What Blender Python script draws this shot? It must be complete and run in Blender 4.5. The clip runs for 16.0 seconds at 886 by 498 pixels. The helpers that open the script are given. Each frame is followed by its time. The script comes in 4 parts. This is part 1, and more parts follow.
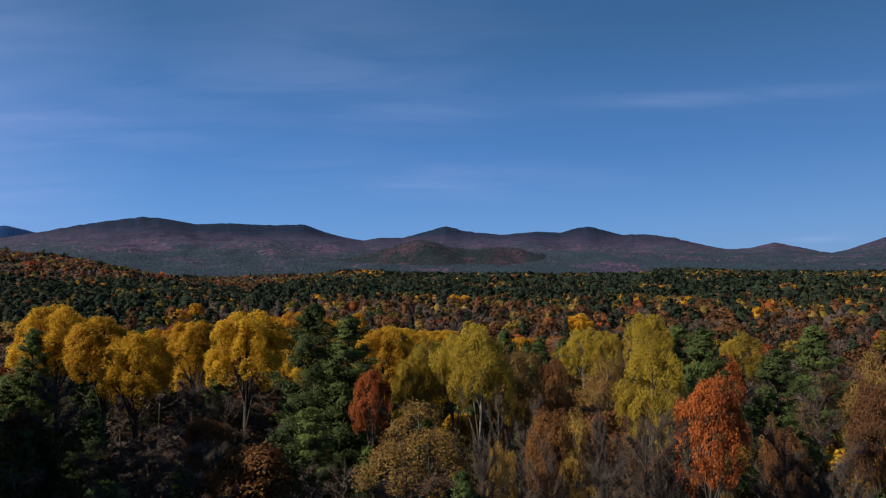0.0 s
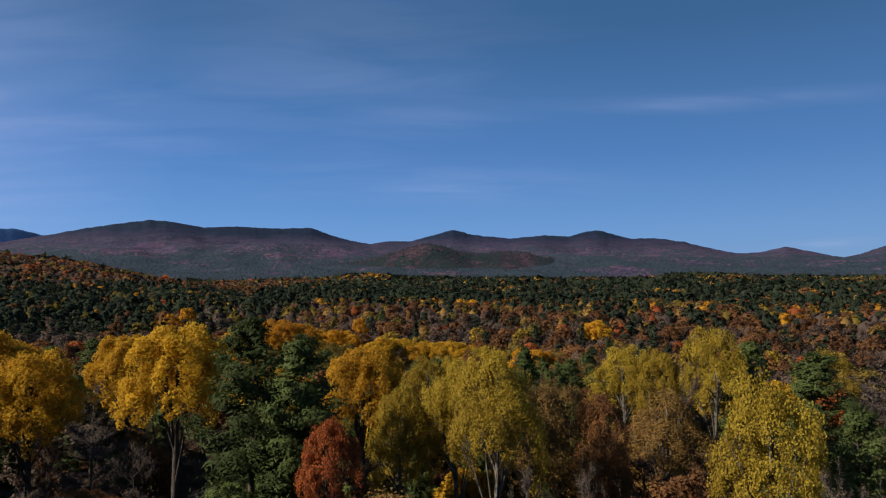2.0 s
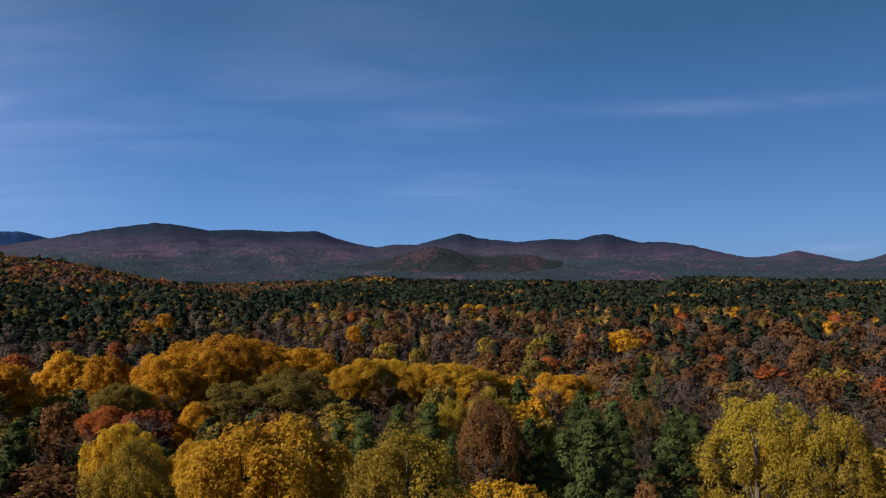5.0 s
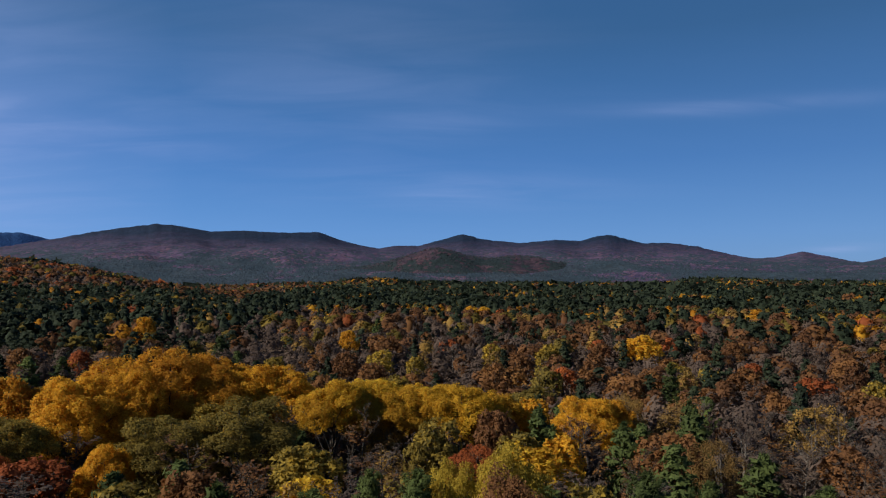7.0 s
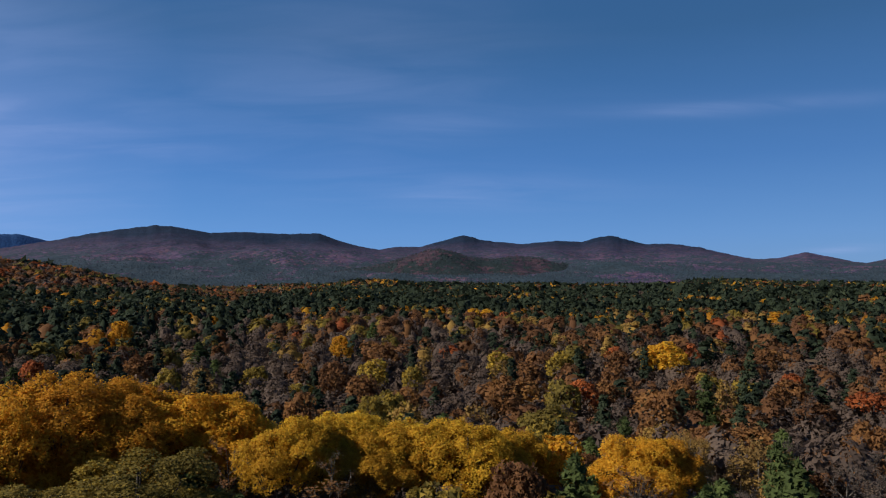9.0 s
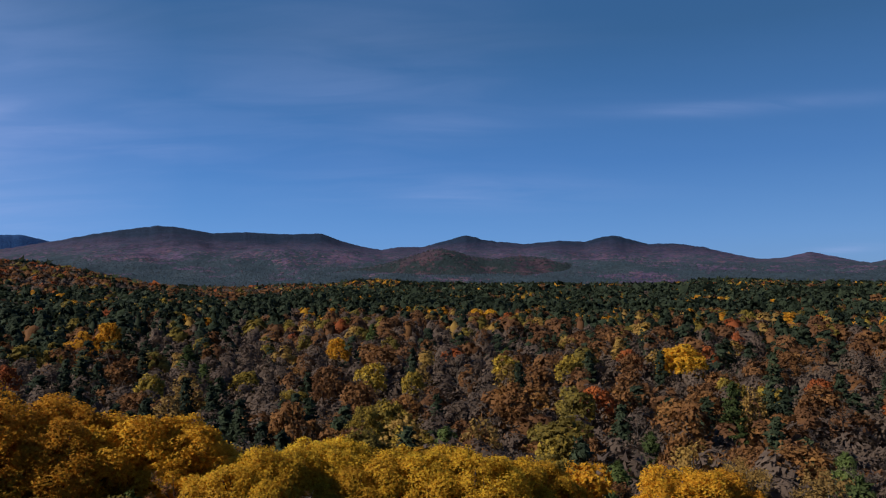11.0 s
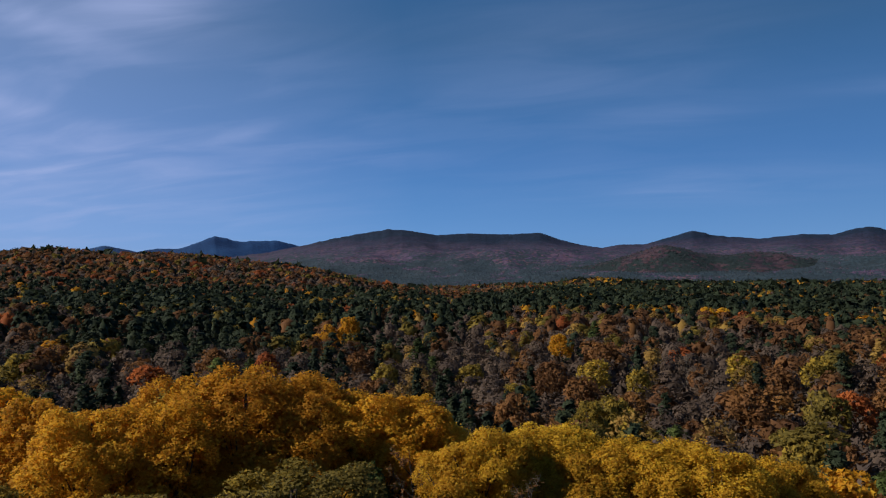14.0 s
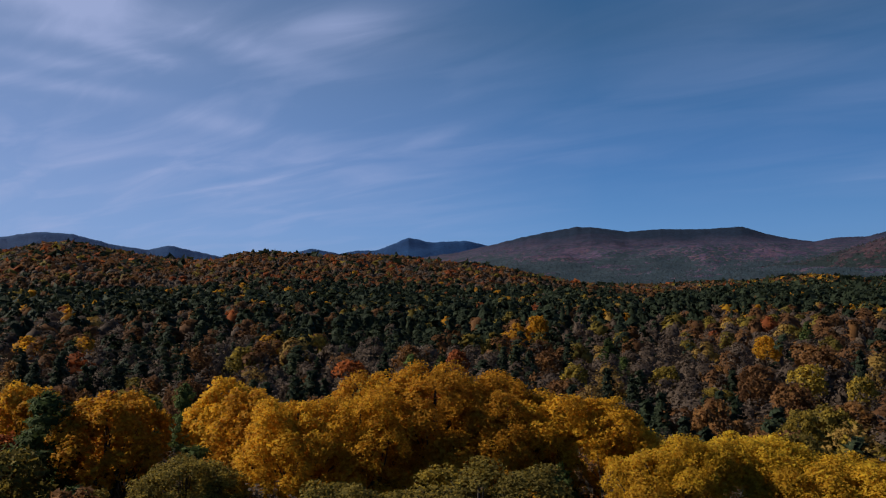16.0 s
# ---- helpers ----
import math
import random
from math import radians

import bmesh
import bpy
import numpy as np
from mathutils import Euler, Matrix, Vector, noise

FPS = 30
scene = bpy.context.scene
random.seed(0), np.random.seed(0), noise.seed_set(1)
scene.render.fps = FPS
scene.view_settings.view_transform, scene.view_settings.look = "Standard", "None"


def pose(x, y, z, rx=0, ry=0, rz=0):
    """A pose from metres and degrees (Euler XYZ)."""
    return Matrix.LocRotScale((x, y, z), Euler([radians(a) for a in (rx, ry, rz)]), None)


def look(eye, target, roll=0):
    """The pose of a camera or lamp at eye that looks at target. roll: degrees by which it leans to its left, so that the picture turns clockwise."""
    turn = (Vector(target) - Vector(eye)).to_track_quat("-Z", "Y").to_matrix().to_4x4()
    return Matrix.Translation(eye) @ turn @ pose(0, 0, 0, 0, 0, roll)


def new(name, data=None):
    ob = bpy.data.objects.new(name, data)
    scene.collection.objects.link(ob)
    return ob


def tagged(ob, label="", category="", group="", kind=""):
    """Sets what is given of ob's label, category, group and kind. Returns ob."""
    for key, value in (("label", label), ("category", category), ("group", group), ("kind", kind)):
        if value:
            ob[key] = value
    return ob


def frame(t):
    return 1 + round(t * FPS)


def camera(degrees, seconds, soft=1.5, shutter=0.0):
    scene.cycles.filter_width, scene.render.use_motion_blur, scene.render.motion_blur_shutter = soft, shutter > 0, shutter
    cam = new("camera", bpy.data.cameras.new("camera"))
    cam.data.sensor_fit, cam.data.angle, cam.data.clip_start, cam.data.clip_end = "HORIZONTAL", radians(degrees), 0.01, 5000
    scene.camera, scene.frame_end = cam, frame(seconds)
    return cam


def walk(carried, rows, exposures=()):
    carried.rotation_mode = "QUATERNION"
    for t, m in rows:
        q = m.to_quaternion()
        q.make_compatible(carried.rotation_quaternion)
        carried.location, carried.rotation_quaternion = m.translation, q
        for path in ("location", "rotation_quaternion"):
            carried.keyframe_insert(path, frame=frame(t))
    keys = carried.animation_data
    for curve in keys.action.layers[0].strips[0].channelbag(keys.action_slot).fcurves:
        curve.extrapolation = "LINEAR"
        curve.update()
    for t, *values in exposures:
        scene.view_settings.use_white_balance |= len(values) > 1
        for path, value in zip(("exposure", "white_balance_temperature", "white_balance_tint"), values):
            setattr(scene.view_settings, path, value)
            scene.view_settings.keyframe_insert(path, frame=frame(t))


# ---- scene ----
cam = camera(63.5, 16.0, soft=1.22)
METRES, EYE, TILT, LEAN, TURN = 120.0, 34.0, 2.8, 0.0, 0.0
ROWS = [
    (0.0, 0.0, 0.0, 0.0, 0.0, 0.0, -0.0),
    (0.5, 0.0014, 0.0444, -0.002, 0.16, 0.08, -0.01),
    (1.0, 0.0028, 0.0909, -0.0042, 0.33, 0.15, -0.08),
    (1.5, 0.0041, 0.1389, -0.0066, 0.47, 0.23, -0.07),
    (2.0, 0.0053, 0.1879, -0.0088, 0.61, 0.31, -0.1),
    (2.5, 0.0064, 0.2377, -0.0109, 0.73, 0.38, -0.09),
    (3.0, 0.0069, 0.2881, -0.0131, 0.81, 0.44, -0.08),
    (3.5, 0.0074, 0.3387, -0.0156, 0.9, 0.49, -0.05),
    (4.0, 0.008, 0.3895, -0.018, 1.0, 0.53, -0.09),
    (6.5, 0.0092, 0.6346, -0.0278, 1.3, 0.7, -0.19),
    (7.0, 0.0087, 0.6842, -0.0301, 1.35, 0.71, -0.17),
    (7.5, 0.0078, 0.734, -0.0326, 1.37, 0.7, -0.19),
    (8.0, 0.0068, 0.7838, -0.035, 1.38, 0.7, -0.18),
    (8.5, 0.0058, 0.8332, -0.0373, 1.38, 0.73, -0.13),
    (9.0, 0.0052, 0.8793, -0.0382, 1.41, 0.82, -0.1),
    (10.0, 0.0044, 0.953, -0.0422, 1.5, 0.83, -0.06),
    (11.0, 0.0034, 0.9845, -0.0442, 1.62, 0.84, -0.02),
    (11.5, 0.0029, 0.9853, -0.0452, 2.05, 0.85, 0.02),
    (12.0, 0.0018, 0.9852, -0.047, 3.58, 0.85, 0.1),
    (12.5, 0.0013, 0.9846, -0.0484, 7.24, 0.86, 0.28),
    (13.0, 0.001, 0.9842, -0.0497, 11.07, 0.86, 0.46),
    (13.5, 0.0011, 0.9844, -0.0512, 15.09, 0.87, 0.65),
    (14.0, 0.0012, 0.985, -0.0526, 19.05, 0.89, 0.82),
    (14.5, 0.0013, 0.986, -0.0533, 22.77, 0.93, 1.03),
    (15.0, 0.0015, 0.9871, -0.0532, 26.33, 0.96, 1.23),
    (15.5, 0.0017, 0.9883, -0.0528, 30.05, 1.02, 1.42),
    (16.0, 0.0019, 0.9895, -0.0524, 34.0, 1.1, 1.6),
]
walk(cam, [(t, pose(0, 0, EYE, TILT, LEAN, TURN) @ pose(METRES * x, METRES * y, METRES * z, 90 + pitch, roll, yaw)) for t, x, y, z, yaw, pitch, roll in ROWS],
     [(0.0, 0.13, 6450, 9), (3.0, 0.12, 6750, 10), (6.5, 0.05, 6400, 9), (9.2, 0.05, 6300, 9), (11.5, 0.05, 6300, 9), (13.5, 0.0, 6450, 8), (16.0, -0.15, 6650, 6)])

# ---- world, sun ----
SUN_AZ, SUN_EL = 113.0, 33.0          # degrees to the left of the flight line, and above the horizon
HOVER = (0.0, 118.0)                 # where the flight ends and the camera turns


def build_world():
    w = bpy.data.worlds.new("sky")
    scene.world = w
    w.use_nodes = True
    nt = w.node_tree
    n, l = nt.nodes, nt.links
    n.clear()
    out, bg = n.new("ShaderNodeOutputWorld"), n.new("ShaderNodeBackground")
    sky = n.new("ShaderNodeTexSky")
    sky.sky_type, sky.sun_disc = "NISHITA", False
    sky.sun_elevation, sky.sun_rotation = radians(SUN_EL), radians(360 - SUN_AZ)
    sky.altitude, sky.air_density, sky.dust_density, sky.ozone_density = 300, 1.0, 0.4, 2.0
    scale = n.new("ShaderNodeVectorMath")
    scale.operation = "SCALE"
    scale.inputs["Scale"].default_value = 0.10
    l.new(sky.outputs[0], scale.inputs[0])
    co = n.new("ShaderNodeTexCoord")
    sep = n.new("ShaderNodeSeparateXYZ")
    l.new(co.outputs["Generated"], sep.inputs[0])
    ramp = n.new("ShaderNodeValToRGB")
    l.new(sep.outputs["Z"], ramp.inputs[0])
    e = ramp.color_ramp.elements
    e[0].position, e[0].color = 0.0, (0.122, 0.335, 0.74, 1)
    e[1].position, e[1].color = 1.0, (0.015, 0.05, 0.17, 1)
    for p, c in ((0.08, (0.098, 0.306, 0.755, 1)), (0.18, (0.047, 0.206, 0.585, 1)), (0.34, (0.024, 0.125, 0.330, 1))):
        x = e.new(p)
        x.color = c
    mix = n.new("ShaderNodeMixRGB")
    mix.inputs[0].default_value = 0.85
    l.new(scale.outputs[0], mix.inputs[1])
    dim = n.new("ShaderNodeMapRange")                  # deeper blue away from the sun
    dim.inputs["From Min"].default_value, dim.inputs["From Max"].default_value = -0.8, 0.6
    dim.inputs["To Min"].default_value, dim.inputs["To Max"].default_value = 0.92, 0.71
    l.new(sep.outputs["X"], dim.inputs["Value"])
    deep = n.new("ShaderNodeVectorMath")
    deep.operation = "SCALE"
    l.new(ramp.outputs[0], deep.inputs[0])
    l.new(dim.outputs[0], deep.inputs["Scale"])
    l.new(deep.outputs[0], mix.inputs[2])
    # thin cirrus on a flat layer high above
    up = n.new("ShaderNodeMath")
    up.operation, up.inputs[1].default_value = "ADD", 0.12
    l.new(sep.outputs["Z"], up.inputs[0])
    flat = n.new("ShaderNodeVectorMath")
    flat.operation = "DIVIDE"
    l.new(co.outputs["Generated"], flat.inputs[0])
    l.new(up.outputs[0], flat.inputs[1])
    mp = n.new("ShaderNodeMapping")
    mp.inputs["Rotation"].default_value = (0, 0, radians(-8))
    mp.inputs["Scale"].default_value = (0.55, 1.5, 0.0)
    l.new(flat.outputs[0], mp.inputs[0])
    wisps = n.new("ShaderNodeTexNoise")
    wisps.inputs["Scale"].default_value, wisps.inputs["Detail"].default_value = 2.3, 7
    wisps.inputs["Roughness"].default_value, wisps.inputs["Distortion"].default_value = 0.52, 0.6
    l.new(mp.outputs[0], wisps.inputs["Vector"])
    def calc(op, first, second=0.0, third=0.0):
        q = n.new("ShaderNodeMath")
        q.operation = op
        for k, v in enumerate((first, second, third)):
            if isinstance(v, (int, float)):
                q.inputs[k].default_value = v
            else:
                l.new(v, q.inputs[k])
        return q.outputs[0]
    veil = n.new("ShaderNodeMapRange")
    veil.inputs["From Min"].default_value, veil.inputs["From Max"].default_value = 0.46, 0.85
    l.new(wisps.outputs["Fac"], veil.inputs["Value"])
    side = n.new("ShaderNodeMapRange")                 # the haze thickens towards the sun's side
    side.inputs["From Min"].default_value, side.inputs["From Max"].default_value = -0.36, -0.92
    side.inputs["To Min"].default_value, side.inputs["To Max"].default_value = 0.03, 1.36
    l.new(sep.outputs["X"], side.inputs["Value"])
    amount = calc("MULTIPLY", calc("MULTIPLY_ADD", veil.outputs[0], 0.30, 0.30), side.outputs[0])
    # single streaks of cirrus: bearing, height, half length, half width, slant (degrees), strength
    bearing = calc("MULTIPLY", calc("ARCTAN2", calc("MULTIPLY", sep.outputs["X"], -1.0), sep.outputs["Y"]), 57.2958)
    rise = calc("MULTIPLY", calc("ARCSINE", sep.outputs["Z"]), 57.2958)
    grain = calc("MAXIMUM", calc("MULTIPLY_ADD", wisps.outputs["Fac"], 3.2, -0.9), 0.0)
    for az, el, long, wide, slant, strength in ((9, 17.5, 14, 7, 0, 0.11), (-21, 13.8, 8, 0.55, 2, 0.19), (27, 14.2, 10, 1.6, 3, 0.07), (26, 11, 9, 1.1, 2, 0.11), (-27.6, 3.2, 2.2, 0.32, -2, 0.2), (2, 13.4, 5, 0.8, 0, 0.10), (0, 8.2, 10, 1.2, 0, 0.14),
                                                (61, 20.6, 9, 1.9, 5, 0.5), (57.5, 17.4, 4, 0.7, 9, 0.34), (62, 14.4, 6, 0.5, 1, 0.32), (64, 18.0, 5, 0.6, 0, 0.22), (63, 16, 4, 0.5, 2, 0.24),
                                                (43, 20.2, 5, 1.3, -8, 0.45), (50, 18.6, 6, 1.0, 12, 0.25), (50.5, 12.6, 6, 0.8, 8, 0.25), (37, 11.6, 5, 0.7, -14, 0.22), (50, 8.5, 14, 2.5, 0, 0.22)):
        c, d = math.cos(radians(slant)), math.sin(radians(slant))
        da, de = calc("ADD", bearing, -az), calc("ADD", rise, -el)
        u = calc("MULTIPLY_ADD", da, c / long, calc("MULTIPLY", de, d / long))
        v = calc("MULTIPLY_ADD", de, c / wide, calc("MULTIPLY", da, -d / wide))
        w2 = calc("ADD", calc("MULTIPLY", u, u), calc("MULTIPLY", v, v))
        amount = calc("ADD", amount, calc("MULTIPLY", calc("MULTIPLY", calc("EXPONENT", calc("MULTIPLY", w2, -1.0)), grain), strength))
    amount = calc("MINIMUM", calc("MAXIMUM", amount, 0.0), 0.85)
    cloud = n.new("ShaderNodeMixRGB")
    cloud.inputs[2].default_value = (0.40, 0.475, 0.79, 1)
    l.new(amount, cloud.inputs[0])
    l.new(mix.outputs[0], cloud.inputs[1])
    l.new(cloud.outputs[0], bg.inputs["Color"])
    bg.inputs["Strength"].default_value = 1.0
    l.new(bg.outputs[0], out.inputs["Surface"])


build_world()
a, e = radians(SUN_AZ), radians(SUN_EL)
SUN_FROM = Vector((-math.sin(a) * math.cos(e), math.cos(a) * math.cos(e), math.sin(e)))
lamp = bpy.data.lights.new("sun", "SUN")
lamp.energy, lamp.angle, lamp.color = 5.4, radians(0.5), (1.0, 0.93, 0.82)
new("sun", lamp).matrix_world = look(SUN_FROM * 300, (0, 0, 0))


# ---- materials ----
def leaf_material(name, dark, mid, light, through_share=0.25, rough=0.75, island=0.35):
    """Foliage: a colour that drifts from tree to tree and from leaf to leaf, partly let through by the leaf."""
    m = bpy.data.materials.new(name)
    m.use_nodes = True
    nt = m.node_tree
    n, l = nt.nodes, nt.links
    n.clear()
    out = n.new("ShaderNodeOutputMaterial")
    geo, info = n.new("ShaderNodeNewGeometry"), n.new("ShaderNodeObjectInfo")
    drift = n.new("ShaderNodeTexNoise")
    drift.inputs["Scale"].default_value, drift.inputs["Detail"].default_value = 0.09, 2
    l.new(geo.outputs["Position"], drift.inputs["Vector"])

    def times(socket, k, add=0.0):
        q = n.new("ShaderNodeMath")
        q.operation = "MULTIPLY_ADD"
        q.inputs[1].default_value, q.inputs[2].default_value = k, add
        l.new(socket, q.inputs[0])
        return q.outputs[0]

    def plus(s, t):
        q = n.new("ShaderNodeMath")
        q.operation = "ADD"
        l.new(s, q.inputs[0])
        l.new(t, q.inputs[1])
        return q.outputs[0]
    patch = n.new("ShaderNodeTexNoise")
    patch.inputs["Scale"].default_value, patch.inputs["Detail"].default_value = 0.7, 3
    l.new(geo.outputs["Position"], patch.inputs["Vector"])
    v = plus(plus(plus(times(drift.outputs["Fac"], 1.1, -0.3), times(info.outputs["Random"], 0.4, -0.2)), times(patch.outputs["Fac"], 0.5, -0.25)),
             times(geo.outputs["Random Per Island"], island, -island * 0.5))
    ramp = n.new("ShaderNodeValToRGB")
    el = ramp.color_ramp.elements
    el[0].position, el[0].color = 0.05, (*dark, 1)
    el[1].position, el[1].color = 0.85, (*light, 1)
    x = el.new(0.42)
    x.color = (*mid, 1)
    l.new(v, ramp.inputs[0])
    b = n.new("ShaderNodeBsdfPrincipled")
    b.inputs["Roughness"].default_value = rough
    b.inputs["Specular IOR Level"].default_value = 0.08
    l.new(ramp.outputs[0], b.inputs["Base Color"])
    tr = n.new("ShaderNodeBsdfTranslucent")
    l.new(ramp.outputs[0], tr.inputs["Color"])
    mx = n.new("ShaderNodeMixShader")
    mx.inputs[0].default_value = through_share
    l.new(b.outputs[0], mx.inputs[1])
    l.new(tr.outputs[0], mx.inputs[2])
    l.new(mx.outputs[0], out.inputs["Surface"])
    return m


def rough_material(name, dark, light, scale, bump=0.3, second=None, rough=0.9, fine=8.0, bump_distance=0.05):
    """Bark, soil and far slopes: two colours mixed by noise at two scales, with relief."""
    m = bpy.data.materials.new(name)
    m.use_nodes = True
    nt = m.node_tree
    n, l = nt.nodes, nt.links
    b = n["Principled BSDF"]
    b.inputs["Roughness"].default_value, b.inputs["Specular IOR Level"].default_value = rough, 0.15
    geo = n.new("ShaderNodeNewGeometry")
    a, c = n.new("ShaderNodeTexNoise"), n.new("ShaderNodeTexNoise")
    a.inputs["Scale"].default_value, a.inputs["Detail"].default_value = scale, 6
    c.inputs["Scale"].default_value, c.inputs["Detail"].default_value = scale * fine, 4
    l.new(geo.outputs["Position"], a.inputs["Vector"])
    l.new(geo.outputs["Position"], c.inputs["Vector"])
    ad = n.new("ShaderNodeMath")
    ad.operation = "ADD"
    l.new(a.outputs["Fac"], ad.inputs[0])
    l.new(c.outputs["Fac"], ad.inputs[1])
    ramp = n.new("ShaderNodeValToRGB")
    e = ramp.color_ramp.elements
    half = n.new("ShaderNodeMath")
    half.operation, half.inputs[1].default_value = "MULTIPLY", 0.5
    l.new(ad.outputs[0], half.inputs[0])
    l.new(half.outputs[0], ramp.inputs[0])
    e[0].position, e[0].color = 0.40, (*dark, 1)
    e[1].position, e[1].color = 0.60, (*light, 1)
    if second:
        x = e.new(0.5)
        x.color = (*second, 1)
    l.new(ramp.outputs[0], b.inputs["Base Color"])
    bp = n.new("ShaderNodeBump")
    bp.inputs["Strength"].default_value, bp.inputs["Distance"].default_value = bump, bump_distance
    l.new(c.outputs["Fac"], bp.inputs["Height"])
    l.new(bp.outputs[0], b.inputs["Normal"])
    return m


LEAF = {
    "pine": leaf_material("pine_needles", (0.048, 0.063, 0.021), (0.100, 0.126, 0.037), (0.170, 0.200, 0.056), 0.35, island=0.25),
    # darker needles for the farther pines, with their self-shade put into the colour
    "spruce": leaf_material("shaded_pine_needles", (0.023, 0.031, 0.019), (0.041, 0.053, 0.028), (0.080, 0.094, 0.042), 0.28, island=0.3),
    "yellow": leaf_material("yellow_leaves", (0.43, 0.228, 0.023), (0.60, 0.366, 0.030), (0.69, 0.468, 0.050), 0.47, island=0.5),
    "amber": leaf_material("amber_leaves", (0.44, 0.200, 0.021), (0.64, 0.340, 0.028), (0.73, 0.450, 0.046), 0.47, island=0.5),
    "lime": leaf_material("yellow_green_leaves", (0.26, 0.170, 0.025), (0.40, 0.282, 0.035), (0.53, 0.392, 0.052), 0.42),
    "rust": leaf_material("rust_leaves", (0.13, 0.061, 0.029), (0.22, 0.102, 0.036), (0.33, 0.166, 0.044), 0.35, island=0.2),
    "red": leaf_material("red_leaves", (0.26, 0.073, 0.026), (0.44, 0.128, 0.032), (0.54, 0.185, 0.038), 0.35),
    "olive": leaf_material("olive_leaves", (0.15, 0.112, 0.028), (0.320, 0.216, 0.036), (0.52, 0.340, 0.046), 0.40, island=0.6),
    "gold": leaf_material("tan_gold_leaves", (0.20, 0.120, 0.040), (0.320, 0.192, 0.050), (0.44, 0.272, 0.062), 0.35),
    "brown": leaf_material("withered_leaves", (0.092, 0.064, 0.049), (0.140, 0.097, 0.070), (0.200, 0.138, 0.094), 0.25, island=0.2),
}
BARK = rough_material("grey_bark", (0.030, 0.024, 0.020), (0.105, 0.085, 0.068), 2.5)
PALE_BARK = rough_material("pale_bark", (0.06, 0.052, 0.043), (0.20, 0.17, 0.137), 2.0)
LITTER = rough_material("leaf_litter", (0.07, 0.048, 0.033), (0.19, 0.125, 0.078), 0.35, second=(0.12, 0.08, 0.053))


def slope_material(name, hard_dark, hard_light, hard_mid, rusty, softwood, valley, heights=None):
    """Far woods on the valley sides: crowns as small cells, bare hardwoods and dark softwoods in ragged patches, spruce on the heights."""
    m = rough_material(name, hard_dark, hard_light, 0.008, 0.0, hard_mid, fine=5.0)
    n, l = m.node_tree.nodes, m.node_tree.links
    b = n["Principled BSDF"]
    hard = b.inputs["Base Color"].links[0].from_socket
    geo, sep = n.new("ShaderNodeNewGeometry"), n.new("ShaderNodeSeparateXYZ")
    l.new(geo.outputs["Position"], sep.inputs[0])

    def calc(op, first, second=0.0, third=0.0):
        q = n.new("ShaderNodeMath")
        q.operation = op
        for k, v in enumerate((first, second, third)):
            if isinstance(v, (int, float)):
                q.inputs[k].default_value = v
            else:
                l.new(v, q.inputs[k])
        return q.outputs[0]

    def blend(fac, one, two, kind="MIX"):
        q = n.new("ShaderNodeMixRGB")
        q.blend_type = kind
        for k, v in enumerate((fac, one, two)):
            if isinstance(v, tuple):
                q.inputs[k].default_value = (*v, 1)
            elif isinstance(v, float):
                q.inputs[k].default_value = v
            else:
                l.new(v, q.inputs[k])
        return q.outputs[0]
    cells = n.new("ShaderNodeTexVoronoi")
    cells.inputs["Scale"].default_value = 0.075
    l.new(geo.outputs["Position"], cells.inputs["Vector"])
    split = n.new("ShaderNodeSeparateXYZ")
    l.new(cells.outputs["Color"], split.inputs[0])
    patch = n.new("ShaderNodeTexNoise")
    patch.inputs["Scale"].default_value, patch.inputs["Detail"].default_value, patch.inputs["Roughness"].default_value = 0.0045, 6, 0.6
    l.new(geo.outputs["Position"], patch.inputs["Vector"])
    wavy = calc("MULTIPLY_ADD", patch.outputs["Fac"], 260.0, -130.0)
    tall = calc("ADD", sep.outputs["Z"], wavy)
    # softwoods: thick in the valley, thin on the flanks
    low = n.new("ShaderNodeMapRange")
    low.inputs["From Min"].default_value, low.inputs["From Max"].default_value = valley
    low.inputs["To Min"].default_value, low.inputs["To Max"].default_value = 1.0, 0.10
    l.new(tall, low.inputs["Value"])
    stands = n.new("ShaderNodeTexNoise")
    stands.inputs["Scale"].default_value, stands.inputs["Detail"].default_value, stands.inputs["Roughness"].default_value = 0.0032, 5, 0.62
    l.new(geo.outputs["Position"], stands.inputs["Vector"])
    thick = n.new("ShaderNodeMapRange")
    thick.inputs["From Min"].default_value, thick.inputs["From Max"].default_value = 0.36, 0.47
    l.new(stands.outputs["Fac"], thick.inputs["Value"])
    is_pine = calc("LESS_THAN", split.outputs["X"], calc("MULTIPLY", low.outputs[0], calc("MULTIPLY_ADD", thick.outputs[0], 0.92, 0.10)))
    warm = calc("LESS_THAN", split.outputs["Y"], calc("MULTIPLY_ADD", patch.outputs["Fac"], 1.3, -0.5))
    wood = blend(calc("MULTIPLY", warm, 0.55), hard, rusty)
    wood = blend(calc("MULTIPLY", is_pine, 0.9), wood, softwood)
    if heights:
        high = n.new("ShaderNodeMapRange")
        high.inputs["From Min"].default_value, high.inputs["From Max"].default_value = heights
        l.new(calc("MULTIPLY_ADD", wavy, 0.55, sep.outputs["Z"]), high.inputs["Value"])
        # dark spruce, with the blue of distance haze mixed into its colour
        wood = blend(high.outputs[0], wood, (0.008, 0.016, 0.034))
    shade = n.new("ShaderNodeMapRange")
    shade.inputs["To Min"].default_value, shade.inputs["To Max"].default_value = 0.74, 1.26
    l.new(split.outputs["Z"], shade.inputs["Value"])
    grey = n.new("ShaderNodeCombineXYZ")
    for k in range(3):
        l.new(shade.outputs[0], grey.inputs[k])
    wood = blend(1.0, wood, grey.outputs[0], "MULTIPLY")
    l.new(wood, b.inputs["Base Color"])
